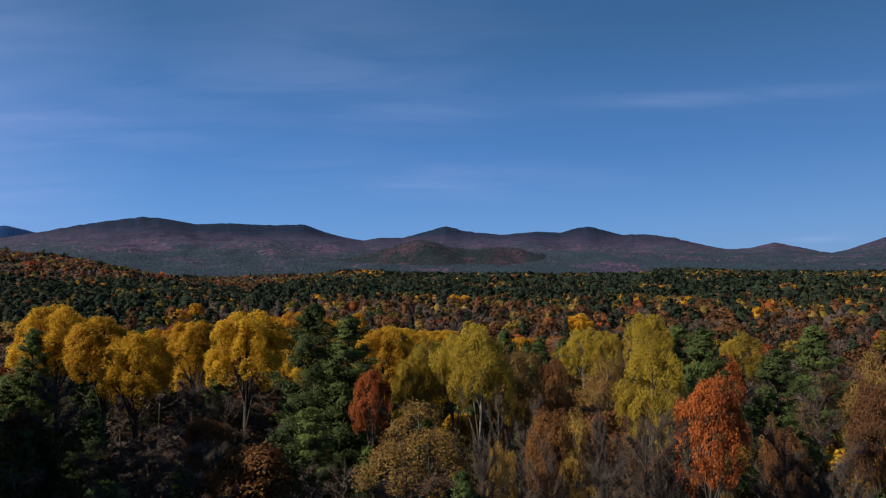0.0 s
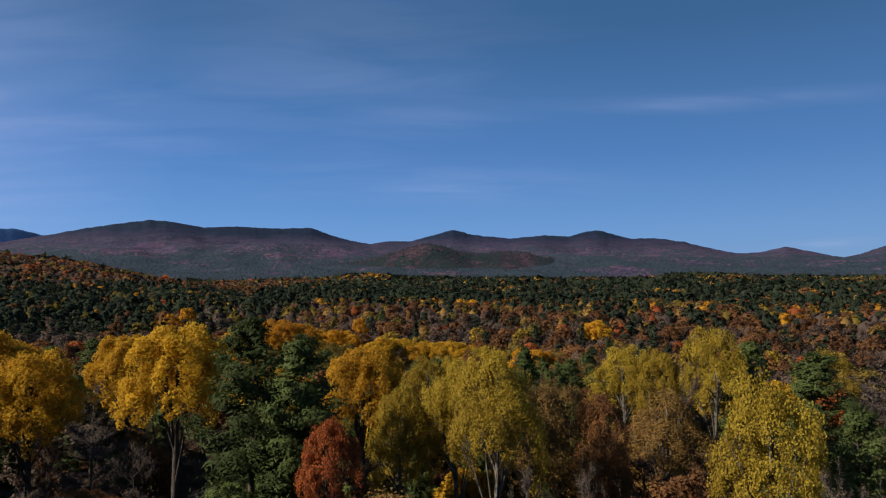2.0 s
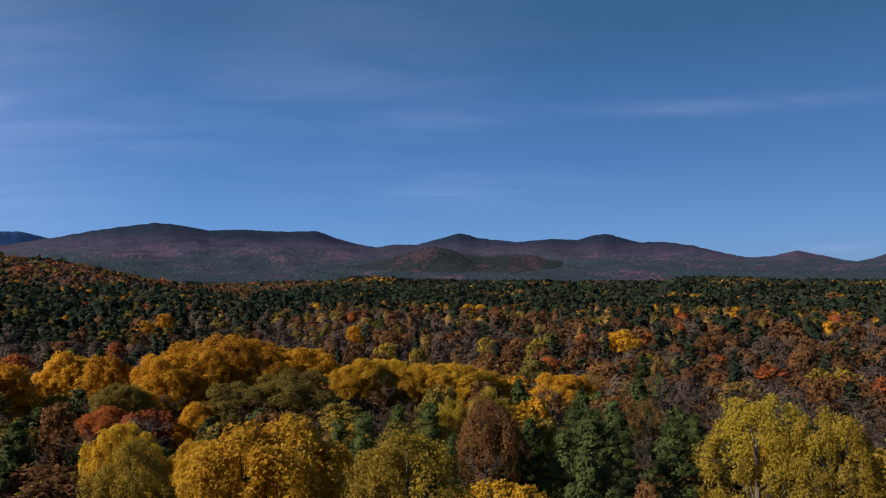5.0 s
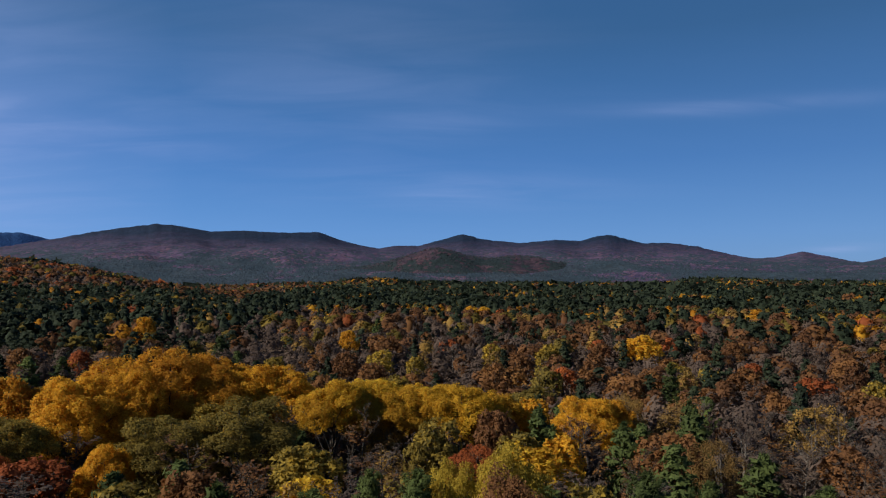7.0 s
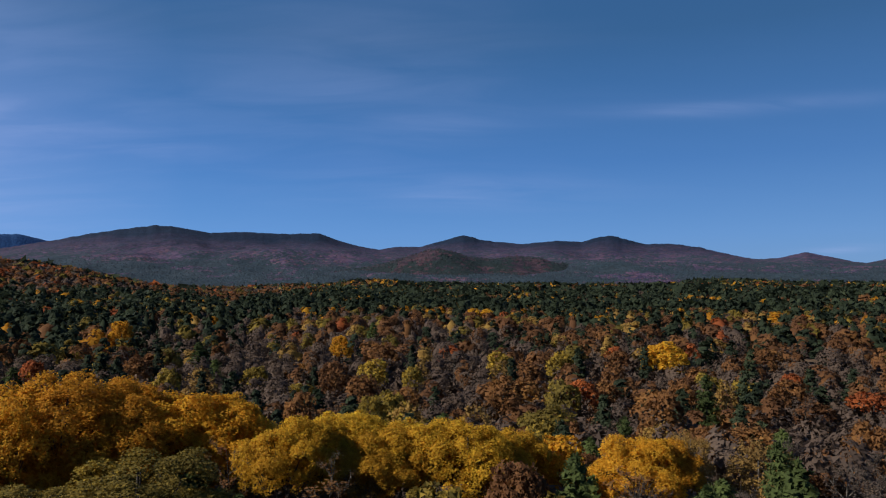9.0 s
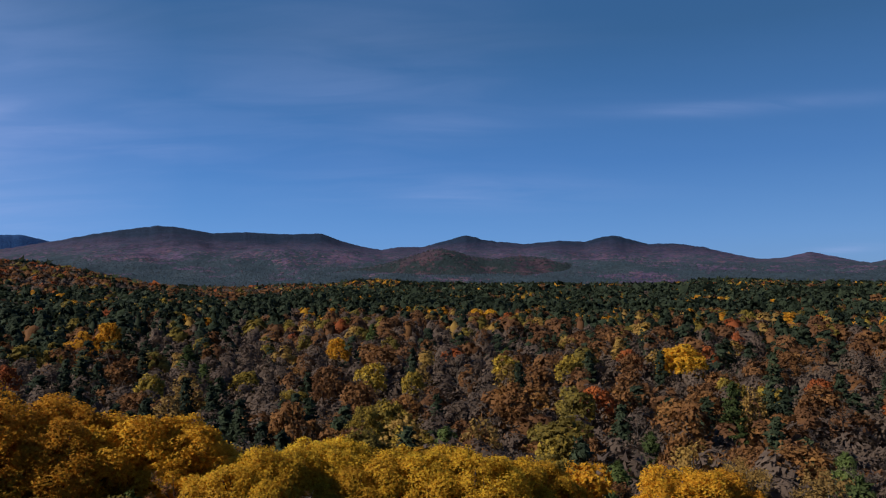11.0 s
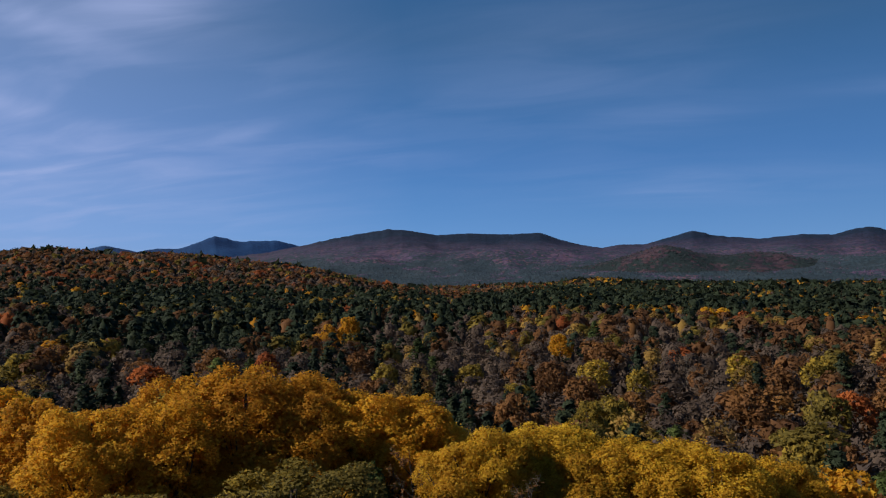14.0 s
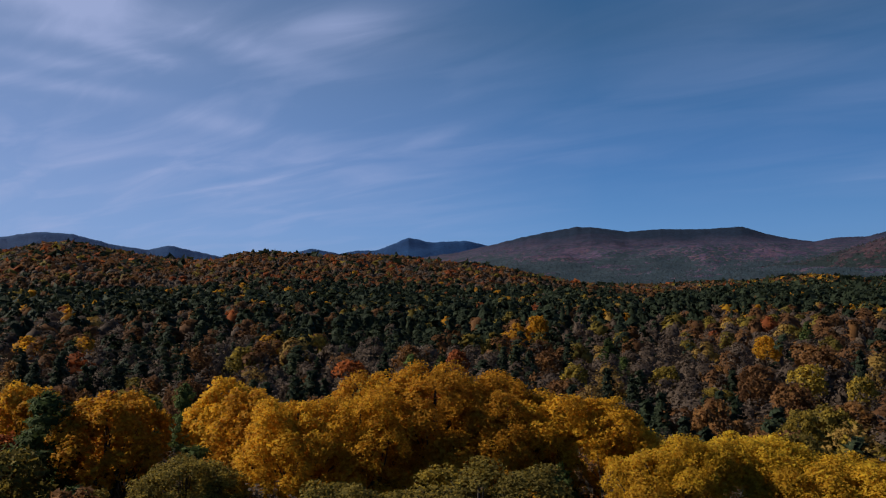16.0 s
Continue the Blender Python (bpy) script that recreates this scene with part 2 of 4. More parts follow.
    bp = n.new("ShaderNodeBump")
    bp.inputs["Strength"].default_value, bp.inputs["Distance"].default_value = 0.5, 5.0
    l.new(calc("MULTIPLY", cells.outputs["Distance"], -0.6), bp.inputs["Height"])
    l.new(bp.outputs[0], b.inputs["Normal"])
    return m


# distance haze is painted into the range's base colours as a purple-blue tint
SLOPE = slope_material("hazy_wooded_slope", (0.039, 0.031, 0.063), (0.092, 0.057, 0.094), (0.064, 0.043, 0.078), (0.126, 0.066, 0.068), (0.020, 0.036, 0.044), (150.0, 285.0), (205.0, 350.0))
HILL = slope_material("brown_wooded_hill", (0.022, 0.017, 0.026), (0.054, 0.032, 0.040), (0.036, 0.023, 0.032), (0.062, 0.031, 0.033), (0.012, 0.022, 0.022), (140.0, 290.0))
# wooded peaks far off: their blue is aerial haze held in the base colour
BLUE = rough_material("haze_blue_slope", (0.004, 0.026, 0.088), (0.012, 0.050, 0.140), 0.006, 0.7, (0.008, 0.038, 0.115), fine=14.0, bump_distance=8.0)


# ---- mesh helpers ----
def mesh_of(name, verts, faces, material, normals=None):
    """A mesh from numpy rows: vertices, and faces that all have the same number of corners. normals: one a vertex, for soft shading of foliage."""
    me = bpy.data.meshes.new(name)
    f, k = faces.shape
    me.vertices.add(len(verts))
    me.vertices.foreach_set("co", np.ascontiguousarray(verts, dtype=np.float32).ravel())
    me.loops.add(f * k)
    me.loops.foreach_set("vertex_index", np.ascontiguousarray(faces, dtype=np.int32).ravel())
    me.polygons.add(f)
    me.polygons.foreach_set("loop_start", np.arange(0, f * k, k, dtype=np.int32))
    me.polygons.foreach_set("loop_total", np.full(f, k, dtype=np.int32))
    me.materials.append(material)
    me.update(calc_edges=True)
    if normals is not None:
        at = me.attributes.new("custom_normal", "FLOAT_VECTOR", "POINT")
        at.data.foreach_set("vector", np.ascontiguousarray(normals, dtype=np.float32).ravel())
    return me


def unit(v):
    return v / np.maximum(np.linalg.norm(v, axis=-1, keepdims=True), 1e-6)


def leaf_tris(rng, p, normal, size, jitter=0.7, long=1.0, along=None, soften=0.65):
    """Leaf sprays at the points p: small blades turned about the normals with some disorder, shaded as one rounded mass."""
    n = len(p)
    nrm = unit(normal + rng.normal(0, jitter, (n, 3)))
    ref = along if along is not None else rng.normal(0, 1, (n, 3))
    u = unit(ref - nrm * (ref * nrm).sum(1, keepdims=True))
    v = np.cross(nrm, u)
    s = (size * rng.uniform(0.65, 1.35, (n, 1)))
    co = np.stack([p + u * s * long * 0.62, p - u * s * long * 0.38 + v * s * 0.5, p - u * s * long * 0.38 - v * s * 0.5], 1)
    soft = unit(unit(normal) * soften + nrm * (1 - soften)).repeat(3, 0)
    return co.reshape(-1, 3), np.arange(n * 3).reshape(n, 3), soft


def tubes(paths, sides=5):
    """Tapered tubes along the paths; each path is a list of (point, radius)."""
    vs, fs, base = [], [], 0
    ang = np.arange(sides) * 2 * np.pi / sides
    for path in paths:
        pts = np.array([q[0] for q in path], float)
        for i, (c, r) in enumerate(path):
            d = unit(pts[min(i + 1, len(pts) - 1)] - pts[max(i - 1, 0)])
            u = unit(np.cross(d, (0.31, 0.95, 0.05)))
            w = np.cross(d, u)
            vs.append(np.asarray(c) + r * (np.cos(ang)[:, None] * u + np.sin(ang)[:, None] * w))
        for i in range(len(path) - 1):
            for j in range(sides):
                k = (j + 1) % sides
                o = base + i * sides
                fs.append((o + j, o + k, o + sides + k, o + sides + j))
        base += len(path) * sides
    return np.concatenate(vs), np.array(fs)


def sphere_points(rng, n):
    return unit(rng.normal(0, 1, (n, 3)))


# ---- trees, built once in several shapes, all 20 m high ----
def round_tree(seed, leaf, bark, count, size, radius=4.2, base=7.0, height=20.0, lobes=16, sparse=0.0, limbs=9, peak=0.5, soften=0.4):
    """A broadleaf tree: a trunk with limbs, boughs heaped into a dome, and on every bough small puffs of leaf sprays."""
    rng = np.random.default_rng(seed)
    low = base + (height - base) * 0.36                 # the widest level of the crown
    up, down = height - low, low - base
    k = np.arange(lobes) + 0.5
    zc = 1 - 1.42 * k / lobes
    turn = k * 2.39996 + rng.uniform(-0.5, 0.5, lobes)
    ring = np.sqrt(np.clip(1 - zc ** 2, 0.015, 1)) * (1 - peak * 0.3 * np.maximum(zc, 0))
    inner = rng.uniform(0.50, 0.80, lobes)
    big = np.stack([np.cos(turn) * ring * radius * inner, np.sin(turn) * ring * radius * inner, low + np.where(zc > 0, zc * up, zc * down * rng.uniform(0.6, 1.7, lobes)) * inner], 1)
    wide = radius * rng.uniform(0.25, 0.43, lobes) * (22 / max(lobes, 22)) ** 0.6
    size_of = np.stack([wide, wide, wide * rng.uniform(1.15, 1.7, lobes)], 1)
    per = 30
    d = sphere_points(rng, lobes * per)
    d[:, 2] = np.where(rng.random(len(d)) < 0.6, np.abs(d[:, 2]), d[:, 2])
    i = np.repeat(np.arange(lobes), per)
    pc = big[i] + d * size_of[i] * rng.uniform(0.66, 0.90, (len(i), 1))
    inside = np.linalg.norm((pc[:, None, :] - big[None]) / size_of[None], axis=2)
    inside[np.arange(len(pc)), i] = 9.0
    keep = (inside.min(1) > 0.80) & (rng.random(len(pc)) > sparse * 0.28)
    pc, d, i = pc[keep], d[keep], i[keep]
    pr = wide[i] * rng.uniform(0.30, 0.58, len(i))
    j = rng.choice(len(pc), count, p=pr ** 2 / (pr ** 2).sum())
    u = sphere_points(rng, count)
    dot = (u * d[j]).sum(1, keepdims=True)
    u = np.where(dot < -0.25, u - 2 * dot * d[j], u)
    p = pc[j] + u * (pr[j] * (1.05 - np.minimum(rng.exponential(0.22 + 0.26 * sparse, count), 0.9)))[:, None] * np.array([1, 1, 1.15])
    p[:, 2] = low + (p[:, 2] - low) * np.where(p[:, 2] > low, up / (p[:, 2].max() - low), 1.0)
    p[:, :2] *= radius / np.quantile(np.hypot(p[:, 0], p[:, 1]), 0.985)
    p[:, :2] += rng.normal(0, 0.05, 2) * (p[:, 2:] - low)
    nrm = unit(u * 0.55 + d[j] * 0.6 + np.array([0, 0, 0.2]))
    co, fa, no = leaf_tris(rng, p, nrm, size, 0.8, 1.2, None, soften)
    crown = mesh_of("crown", co, fa, leaf, no)
    bend = rng.normal(0, 0.25, 2)
    trunk = [[((0, 0, -0.6), 0.34), ((bend[0] * 0.4, bend[1] * 0.4, base * 0.7), 0.25), ((bend[0], bend[1], low), 0.16), ((bend[0], bend[1], height - 1.2), 0.04)]]
    for q in rng.permutation(lobes)[:limbs]:
        z0 = rng.uniform(base * 0.65, low)
        s = np.array([bend[0] * z0 / low, bend[1] * z0 / low, z0])
        g = big[q] * np.array([1.05, 1.05, 1.0])
        g[2] = max(g[2], z0 + 0.8)
        trunk.append([(s, 0.11), ((s + g) / 2 + (0, 0, 0.4), 0.07), (g, 0.03)])
        for _ in range(2 if limbs > 8 else 0):
            e = g + d[rng.integers(len(d))] * wide[q] * 0.9
            trunk.append([((s + g) / 2 + (0, 0, 0.4), 0.05), (e, 0.015)])
    tv, tf = tubes(trunk, 5)
    return mesh_of("trunk", tv, tf, bark), crown


def bare_tree_shape(seed, leaf, bark, twigs, leaves, size, height=20.0, spread=3.2, stout=1.0):
    """A tree that has shed most leaves: a slender stem, forking limbs, a haze of fine twigs and some withered leaves left."""
    rng = np.random.default_rng(seed)
    lean = rng.normal(0, 0.5, 2)

    def stem(z):
        return np.array([lean[0] * (z / height) ** 2, lean[1] * (z / height) ** 2, z])
    paths = [[((0, 0, -0.6), 0.24), (stem(height * 0.4), 0.15), (stem(height * 0.75), 0.07), (stem(height), 0.015)]]
    runs = []                                              # start, bend and end of each fine branch
    limbs = 15
    for i in range(limbs):
        z0 = height * (0.34 + 0.56 * (i + rng.uniform(0, 0.8)) / limbs)
        a = i * 2.4 + rng.uniform(-0.5, 0.5)
        reach = spread * (1.25 - z0 / height) * rng.uniform(0.75, 1.3) + 0.35
        rise = min(reach * rng.uniform(0.7, 1.5), height - z0 - 0.2)
        s = stem(z0)
        out = np.array([math.cos(a), math.sin(a), 0.0])
        e2 = s + out * reach + np.array([0, 0, rise])
        m = s * 0.5 + e2 * 0.5 + (out - np.array([0, 0, 0.3])) * reach * 0.12
        paths.append([(s, 0.06), (m, 0.04), (e2, 0.012)])
        runs.append((s * 0.4 + m * 0.6, m, e2))
        for _ in range(4):
            f = rng.uniform(0.25, 0.85)
            o = s * (1 - f) ** 2 + m * 2 * f * (1 - f) + e2 * f * f
            b = a + rng.choice((-1, 1)) * rng.uniform(0.4, 1.1)
            g = o + np.array([math.cos(b), math.sin(b), rng.uniform(0.3, 1.2)]) * reach * rng.uniform(0.3, 0.6)
            paths.append([(o, 0.028), (g, 0.009)])
            runs.append((o, (o + g) / 2, g))
    runs.append((stem(height * 0.8), stem(height * 0.9), stem(height)))
    tv, tf = tubes(paths, 4)
    s, m, e2 = (np.array([q[j] for q in runs]) for j in range(3))
    i = rng.integers(0, len(runs), twigs)
    f = rng.uniform(0.1, 1.0, (twigs, 1))
    o = s[i] * (1 - f) ** 2 + m[i] * 2 * f * (1 - f) + e2[i] * f * f
    g = unit(unit(e2[i] - s[i]) * 0.7 + rng.normal(0, 0.6, (twigs, 3)) + (0, 0, 0.35))
    t = o + g * rng.uniform(0.4, 1.15, (twigs, 1))
    u = unit(np.cross(g, rng.normal(0, 1, g.shape)))
    w = np.cross(g, u)
    r = 0.014 * stout
    prism = np.stack([o + u * r, o - u * r * 0.5 + w * r * 0.87, o - u * r * 0.5 - w * r * 0.87, t], 1).reshape(-1, 3)
    idx = np.arange(len(o))[:, None] * 4
    pf = np.concatenate([idx + np.array([[0, 1, 3]]), idx + np.array([[1, 2, 3]]), idx + np.array([[2, 0, 3]])])
    trunk = mesh_of("trunk", tv, tf, bark)
    k = rng.integers(0, len(o), leaves)
    f = rng.uniform(0.2, 1.05, (leaves, 1))
    lp = o[k] * (1 - f) + t[k] * f + rng.normal(0, 0.1, (leaves, 3))
    lc, lf, ln = leaf_tris(rng, lp, lp - np.array([0, 0, height * 0.5]), size, 0.8)
    crown = mesh_of("crown", np.concatenate([prism, lc]), np.concatenate([pf, lf + len(prism)]), leaf, np.concatenate([np.stack([u, w - u * 0.5, -w - u * 0.5, g], 1).reshape(-1, 3), ln]))
    crown.materials.append(BARK)
    mi = np.zeros(len(crown.polygons), dtype=np.int32)
    mi[:len(pf)] = 1
    crown.polygons.foreach_set("material_index", mi)
    return trunk, crown


def pine_shape(seed, leaf, bark, per, size, long, tiers=16, height=20.0, radius=3.9, base=3.5, droop=0.0):
    """A white pine: a straight stem with uneven whorls of long boughs, each a flat fan of needle tufts turned up at its tip."""
    rng = np.random.default_rng(seed)
    paths = [[((0, 0, -0.6), 0.30), ((0, 0, height * 0.5), 0.2), ((0, 0, height - 0.3), 0.03)]]
    P, N, A = [], [], []
    for i in range(tiers):
        f = min(max((i + rng.uniform(-0.3, 0.3)) / (tiers - 1), 0), 1)
        z = base + (height - 1.1 - base) * f
        reach = radius * ((1.03 - f) ** 0.62 * (0.72 + 0.28 * min(1, f * 4))) * rng.uniform(0.82, 1.1) + 0.35
        boughs = 7 if f < 0.75 else 5
        for b in range(boughs):
            if rng.random() < 0.08:
                continue
            a = b * 2 * math.pi / boughs + i * 0.9 + rng.uniform(-0.35, 0.35)
            ln = reach * rng.uniform(0.6, 1.25)
            out = np.array([math.cos(a), math.sin(a), 0.0])
            side = np.array([-out[1], out[0], 0.0])
            m = max(4, int(per * (0.3 + 0.7 * ln / radius)))
            tufts = max(2, min(m // 2, int(4 + ln * 6.0)))
            tq = rng.uniform(0.22, 1.0, tufts) ** 0.75
            spread = (0.2 + ln * 0.30) * np.sin(np.clip(tq, 0, 1) * np.pi * 0.80 + 0.35)
            ts = rng.uniform(-1, 1, tufts) * spread
            lift = (0.10 + 0.62 * f ** 1.5 - droop) + rng.uniform(-0.08, 0.08)
            tz = ln * lift * tq + ln * 0.16 * tq ** 3 + rng.normal(0, 0.10, tufts)
            k = rng.integers(0, tufts, m)
            blob = rng.normal(0, 0.17 + 0.04 * ln, (m, 3)) * np.array([1, 1, 0.42])
            P.append(np.array([0, 0, z]) + out * (tq[k] * ln)[:, None] + side * ts[k][:, None] + np.stack([0 * tq[k], 0 * tq[k], tz[k]], 1) + blob)
            N.append(np.tile(np.array([0, 0, 0.9]) + out * 0.7, (m, 1)) + blob * 2.0)
            A.append(out + side * (ts[k] / np.maximum(spread[k], 0.1))[:, None] * 0.7 + np.array([0, 0, 0.5]))
            if per > 14:
                paths.append([((0, 0, z), 0.045), (np.array([0, 0, z + ln * lift * 0.8]) + out * ln * 0.8, 0.012)])
    m = per * 2
    P.append(np.stack([rng.normal(0, 0.22, m), rng.normal(0, 0.22, m), height - rng.uniform(0, 1.8, m)], 1))
    N.append(rng.normal(0, 0.6, (m, 3)) + (0, 0, 0.8))
    A.append(rng.normal(0, 0.5, (m, 3)) + (0, 0, 1.0))
    P, N, A = np.concatenate(P), np.concatenate(N), np.concatenate(A)
    A = A + rng.normal(0, 0.35, A.shape)
    co, fa, no = leaf_tris(rng, P, N, size, 0.5, long, A, 0.5)
    tv, tf = tubes(paths, 4)
    return mesh_of("trunk", tv, tf, bark), mesh_of("crown", co, fa, leaf, no)


SHAPES = {}                          # (kind, fineness) -> list of (trunk, crown); 0 is the finest
for fine, (leaves_of, blade) in enumerate(((33000, 0.136), (8000, 0.27), (2600, 0.45), (1300, 0.61))):
    L = LEAF

    def broad(leaf, seeds, share, grow, bark=BARK, bases=(12.5, 11.5, 10), **k):
        return [round_tree(s, leaf, bark, int(leaves_of * share), blade * grow, base=b, limbs=(12, 9, 6, 3)[fine], soften=(0.32, 0.38, 0.5, 0.6)[fine], **k) for s, b in zip(seeds, bases)]
    SHAPES["yellow", fine] = broad(L["yellow"], (1, 2, 3, 4, 5), 1.0, 1.0, bases=(12.5, 13, 12, 11.5, 13), lobes=36, peak=0.3, sparse=0.22)
    SHAPES["deep", fine] = broad(L["amber"], (6, 7, 8, 9), 1.15, 1.0, bases=(10.5, 9.5, 11, 10), lobes=46, peak=0.15, sparse=0.2)
    SHAPES["lime", fine] = broad(L["lime"], (11, 12, 13), 0.95, 0.82, PALE_BARK, bases=(12.5, 12, 11), lobes=26, peak=0.4, sparse=0.8)
    SHAPES["rust", fine] = broad(L["rust"], (21, 22, 23), 0.8, 1.0, lobes=16, sparse=0.35)
    SHAPES["red", fine] = broad(L["red"], (31, 32), 0.7, 0.95, bases=(15, 14), lobes=20, peak=0.6, sparse=0.8)
    SHAPES["olive", fine] = broad(L["olive"], (41, 42, 43), 0.95, 1.0, lobes=20, peak=0.1, sparse=0.6)
    SHAPES["gold", fine] = broad(L["gold"], (51, 52, 53), 0.6, 0.85, PALE_BARK, bases=(9.5, 9, 8), lobes=20, peak=0.5, sparse=0.9)
    SHAPES["brown", fine] = [bare_tree_shape(s, L[k], b, (4200, 1900, 560, 320)[fine], (5500, 2300, 900, 560)[fine], (0.10, 0.16, 0.27, 0.36)[fine], stout=(1.0, 1.3, 1.9, 2.4)[fine])
                             for s, k, b in ((61, "brown", BARK), (62, "brown", PALE_BARK), (63, "rust", BARK))]
    needles = ((440, 0.11, 2.8), (140, 0.21, 2.5), (44, 0.42, 2.0), (21, 0.62, 1.8))[fine]
    SHAPES["pine", fine] = [pine_shape(s, L["pine"], BARK, *needles) for s in (71, 72, 73)]
    SHAPES["spruce", fine] = [pine_shape(s, L["spruce"], BARK, *needles, 17, radius=3.6, droop=0.12) for s in (81, 82)]


# ---- the lie of the land ----
STEPS = [(0, 7), (60, 6.5), (78, 3.5), (100, -3), (165, -4), (240, 1), (330, 6), (480, 8), (680, 11), (880, 15), (1200, 24), (1480, 33), (2200, 62), (3000, 96), (4900, 130)]
LOW_STEPS = [(0, 7), (60, 6.5), (78, 3.5), (100, -3), (165, -4), (240, 1), (330, 6), (480, 9), (680, 11), (880, 14), (1480, 26), (2200, 48), (3000, 82), (4900, 120)]
# tree-topped ridges on the left: degrees to the left of the flight line, and degrees above the eye
NEAR_RIDGE = [(14, -0.3), (19, 0.0), (22.2, 0.64), (24.4, 1.10), (27, 1.51), (30.6, 2.02), (34.2, 2.52), (37.8, 2.92), (40.5, 3.05), (44, 2.90), (47.9, 3.2), (50.3, 2.95), (52, 2.3), (56, 1.6), (62, 0.8), (72, 0.4)]
LEFT_HILL = [(46, 1.2), (51, 1.9), (53.4, 2.2), (55, 2.38), (57.3, 2.72), (59.9, 3.22), (62.1, 3.58), (63.8, 3.28), (65.8, 2.75), (70, 1.9), (80, 0.8)]


def ground_height(x, y):
    x, y = np.asarray(x, float), np.asarray(y, float)
    dy = y - HOVER[1]
    d = np.hypot(x * 0.95, np.maximum(dy, 0))
    r = np.hypot(x, dy)
    az = np.degrees(np.arctan2(-x, dy))
    w = np.clip((26 - az) / 20, 0, 1)
    w = w * w * (3 - 2 * w)
    z = w * np.interp(d, [s[0] for s in STEPS], [s[1] for s in STEPS]) + (1 - w) * np.interp(d, [s[0] for s in LOW_STEPS], [s[1] for s in LOW_STEPS])
    calm = np.zeros_like(z)
    for ridge, r0, front, back in ((NEAR_RIDGE, 1300, 400, 260), (LEFT_HILL, 1620, 520, 300)):
        ra, re = [q[0] for q in ridge], [q[1] for q in ridge]
        el = sum(np.interp(az + o, ra, re, left=-2.0, right=-2.0) for o in (-0.7, 0, 0.7)) / 3
        crest = 34.0 + np.tan(np.radians(el)) * r0 - 20.5
        lift = np.exp(-((r - r0) / np.where(r < r0, front, back)) ** 2)
        z = z + np.maximum(crest - z, 0) * lift
        calm = np.maximum(calm, lift * np.clip(el / 1.5, 0, 1))
    z = z + np.sin(x * 0.021 + 1.3) * np.cos(y * 0.017) * 1.2 * np.clip(r / 250, 0.15, 1) + np.sin(x * 0.0071 + y * 0.0053) * 3.0 * np.clip((r - 300) / 900, 0, 1) * (1 - 0.7 * calm)
    z = z + (np.sin(x * 0.0125 + 0.6) * np.cos(y * 0.0098 + x * 0.004) + 0.5 * np.sin(x * 0.031 + y * 0.012)) * 4.0 * np.clip((r - 450) / 700, 0, 1) * (1 - 0.6 * calm)
    roll = np.sin(r / 36 + 1.3 * np.sin(az * 0.11 + 0.7) + 0.8 * np.sin(az * 0.031)) * (0.6 + 0.4 * np.sin(az * 0.19 + r / 300))
    return z + 4.5 * roll * np.clip((r - 520) / 250, 0, 1) * (1 - 0.75 * calm)


def polar_sheet(name, material, az, rr, height):
    A, R = np.meshgrid(np.radians(az), rr, indexing="ij")
    x, y = HOVER[0] - np.sin(A) * R, HOVER[1] + np.cos(A) * R
    v = np.stack([x, y, height(x, y, np.degrees(A), R)], -1).reshape(-1, 3)
    na, nr = A.shape
    i = (np.arange(na - 1)[:, None] * nr + np.arange(nr - 1)[None]).ravel()
    me = mesh_of(name, v, np.stack([i, i + 1, i + nr + 1, i + nr], 1), material)
    me.polygons.foreach_set("use_smooth", np.ones(len(me.polygons), dtype=bool))
    return new(name, me)


ground = polar_sheet("ground", LITTER, np.linspace(-180, 180, 241), np.concatenate([np.linspace(0, 600, 61), np.geomspace(620, 4780, 60)]),
                     lambda x, y, a, r: ground_height(x, y))
tagged(ground, "brown forest floor of fallen leaves under the trees", "ground", kind="structure")

# crest lines: degrees to the left of the flight line, and degrees above the eye
CREST_MAIN = [(-46, 2.4), (-38, 3.4), (-33, 3.4), (-30.4, 2.5), (-29.3, 2.2), (-27.4, 2.65), (-25.6, 3.1), (-23.8, 2.7), (-22.3, 2.65), (-20.8, 2.95), (-18.4, 3.6), (-16.4, 3.92),
              (-14.3, 3.93), (-12, 4.62), (-10.9, 4.52), (-9.6, 4.15), (-7.6, 4.27), (-5, 4.02), (-2, 4.3), (-0.2, 4.76), (1.6, 4.25), (3.2, 3.8), (5.2, 3.78), (6.5, 3.55),
              (8, 3.77), (9.8, 4.25), (11.3, 4.8), (14, 4.68), (17, 4.78), (19.5, 4.63), (22.3, 5.05), (23.6, 5.06), (26, 4.65), (28.2, 4.2), (30.2, 3.7), (33, 3.1), (38, 2.4), (60, 1.8)]
CREST_BLUE = [(20, 2.5), (30.2, 3.6), (32.2, 4.08), (35, 3.93), (36.8, 4.33), (39.2, 3.3), (40.8, 3.27), (42.3, 3.0), (44.4, 3.4), (46, 3.0), (49, 2.6), (51.3, 2.67), (52.6, 2.95),
              (55, 3.47), (56.5, 3.1), (58.8, 3.43), (61.4, 4.1), (63.5, 4.2), (66, 3.7), (72, 3.0), (84, 2.2)]
EYE_LEVEL = 34.4


def folds(x, y):
    """Gentle folds of the valley floor, one unit high."""
    return np.array([[noise.fractal((float(p) / 330, float(q) / 330, 8.4), 1.0, 2.0, 3) for p, q in zip(px, py)] for px, py in zip(x, y)])


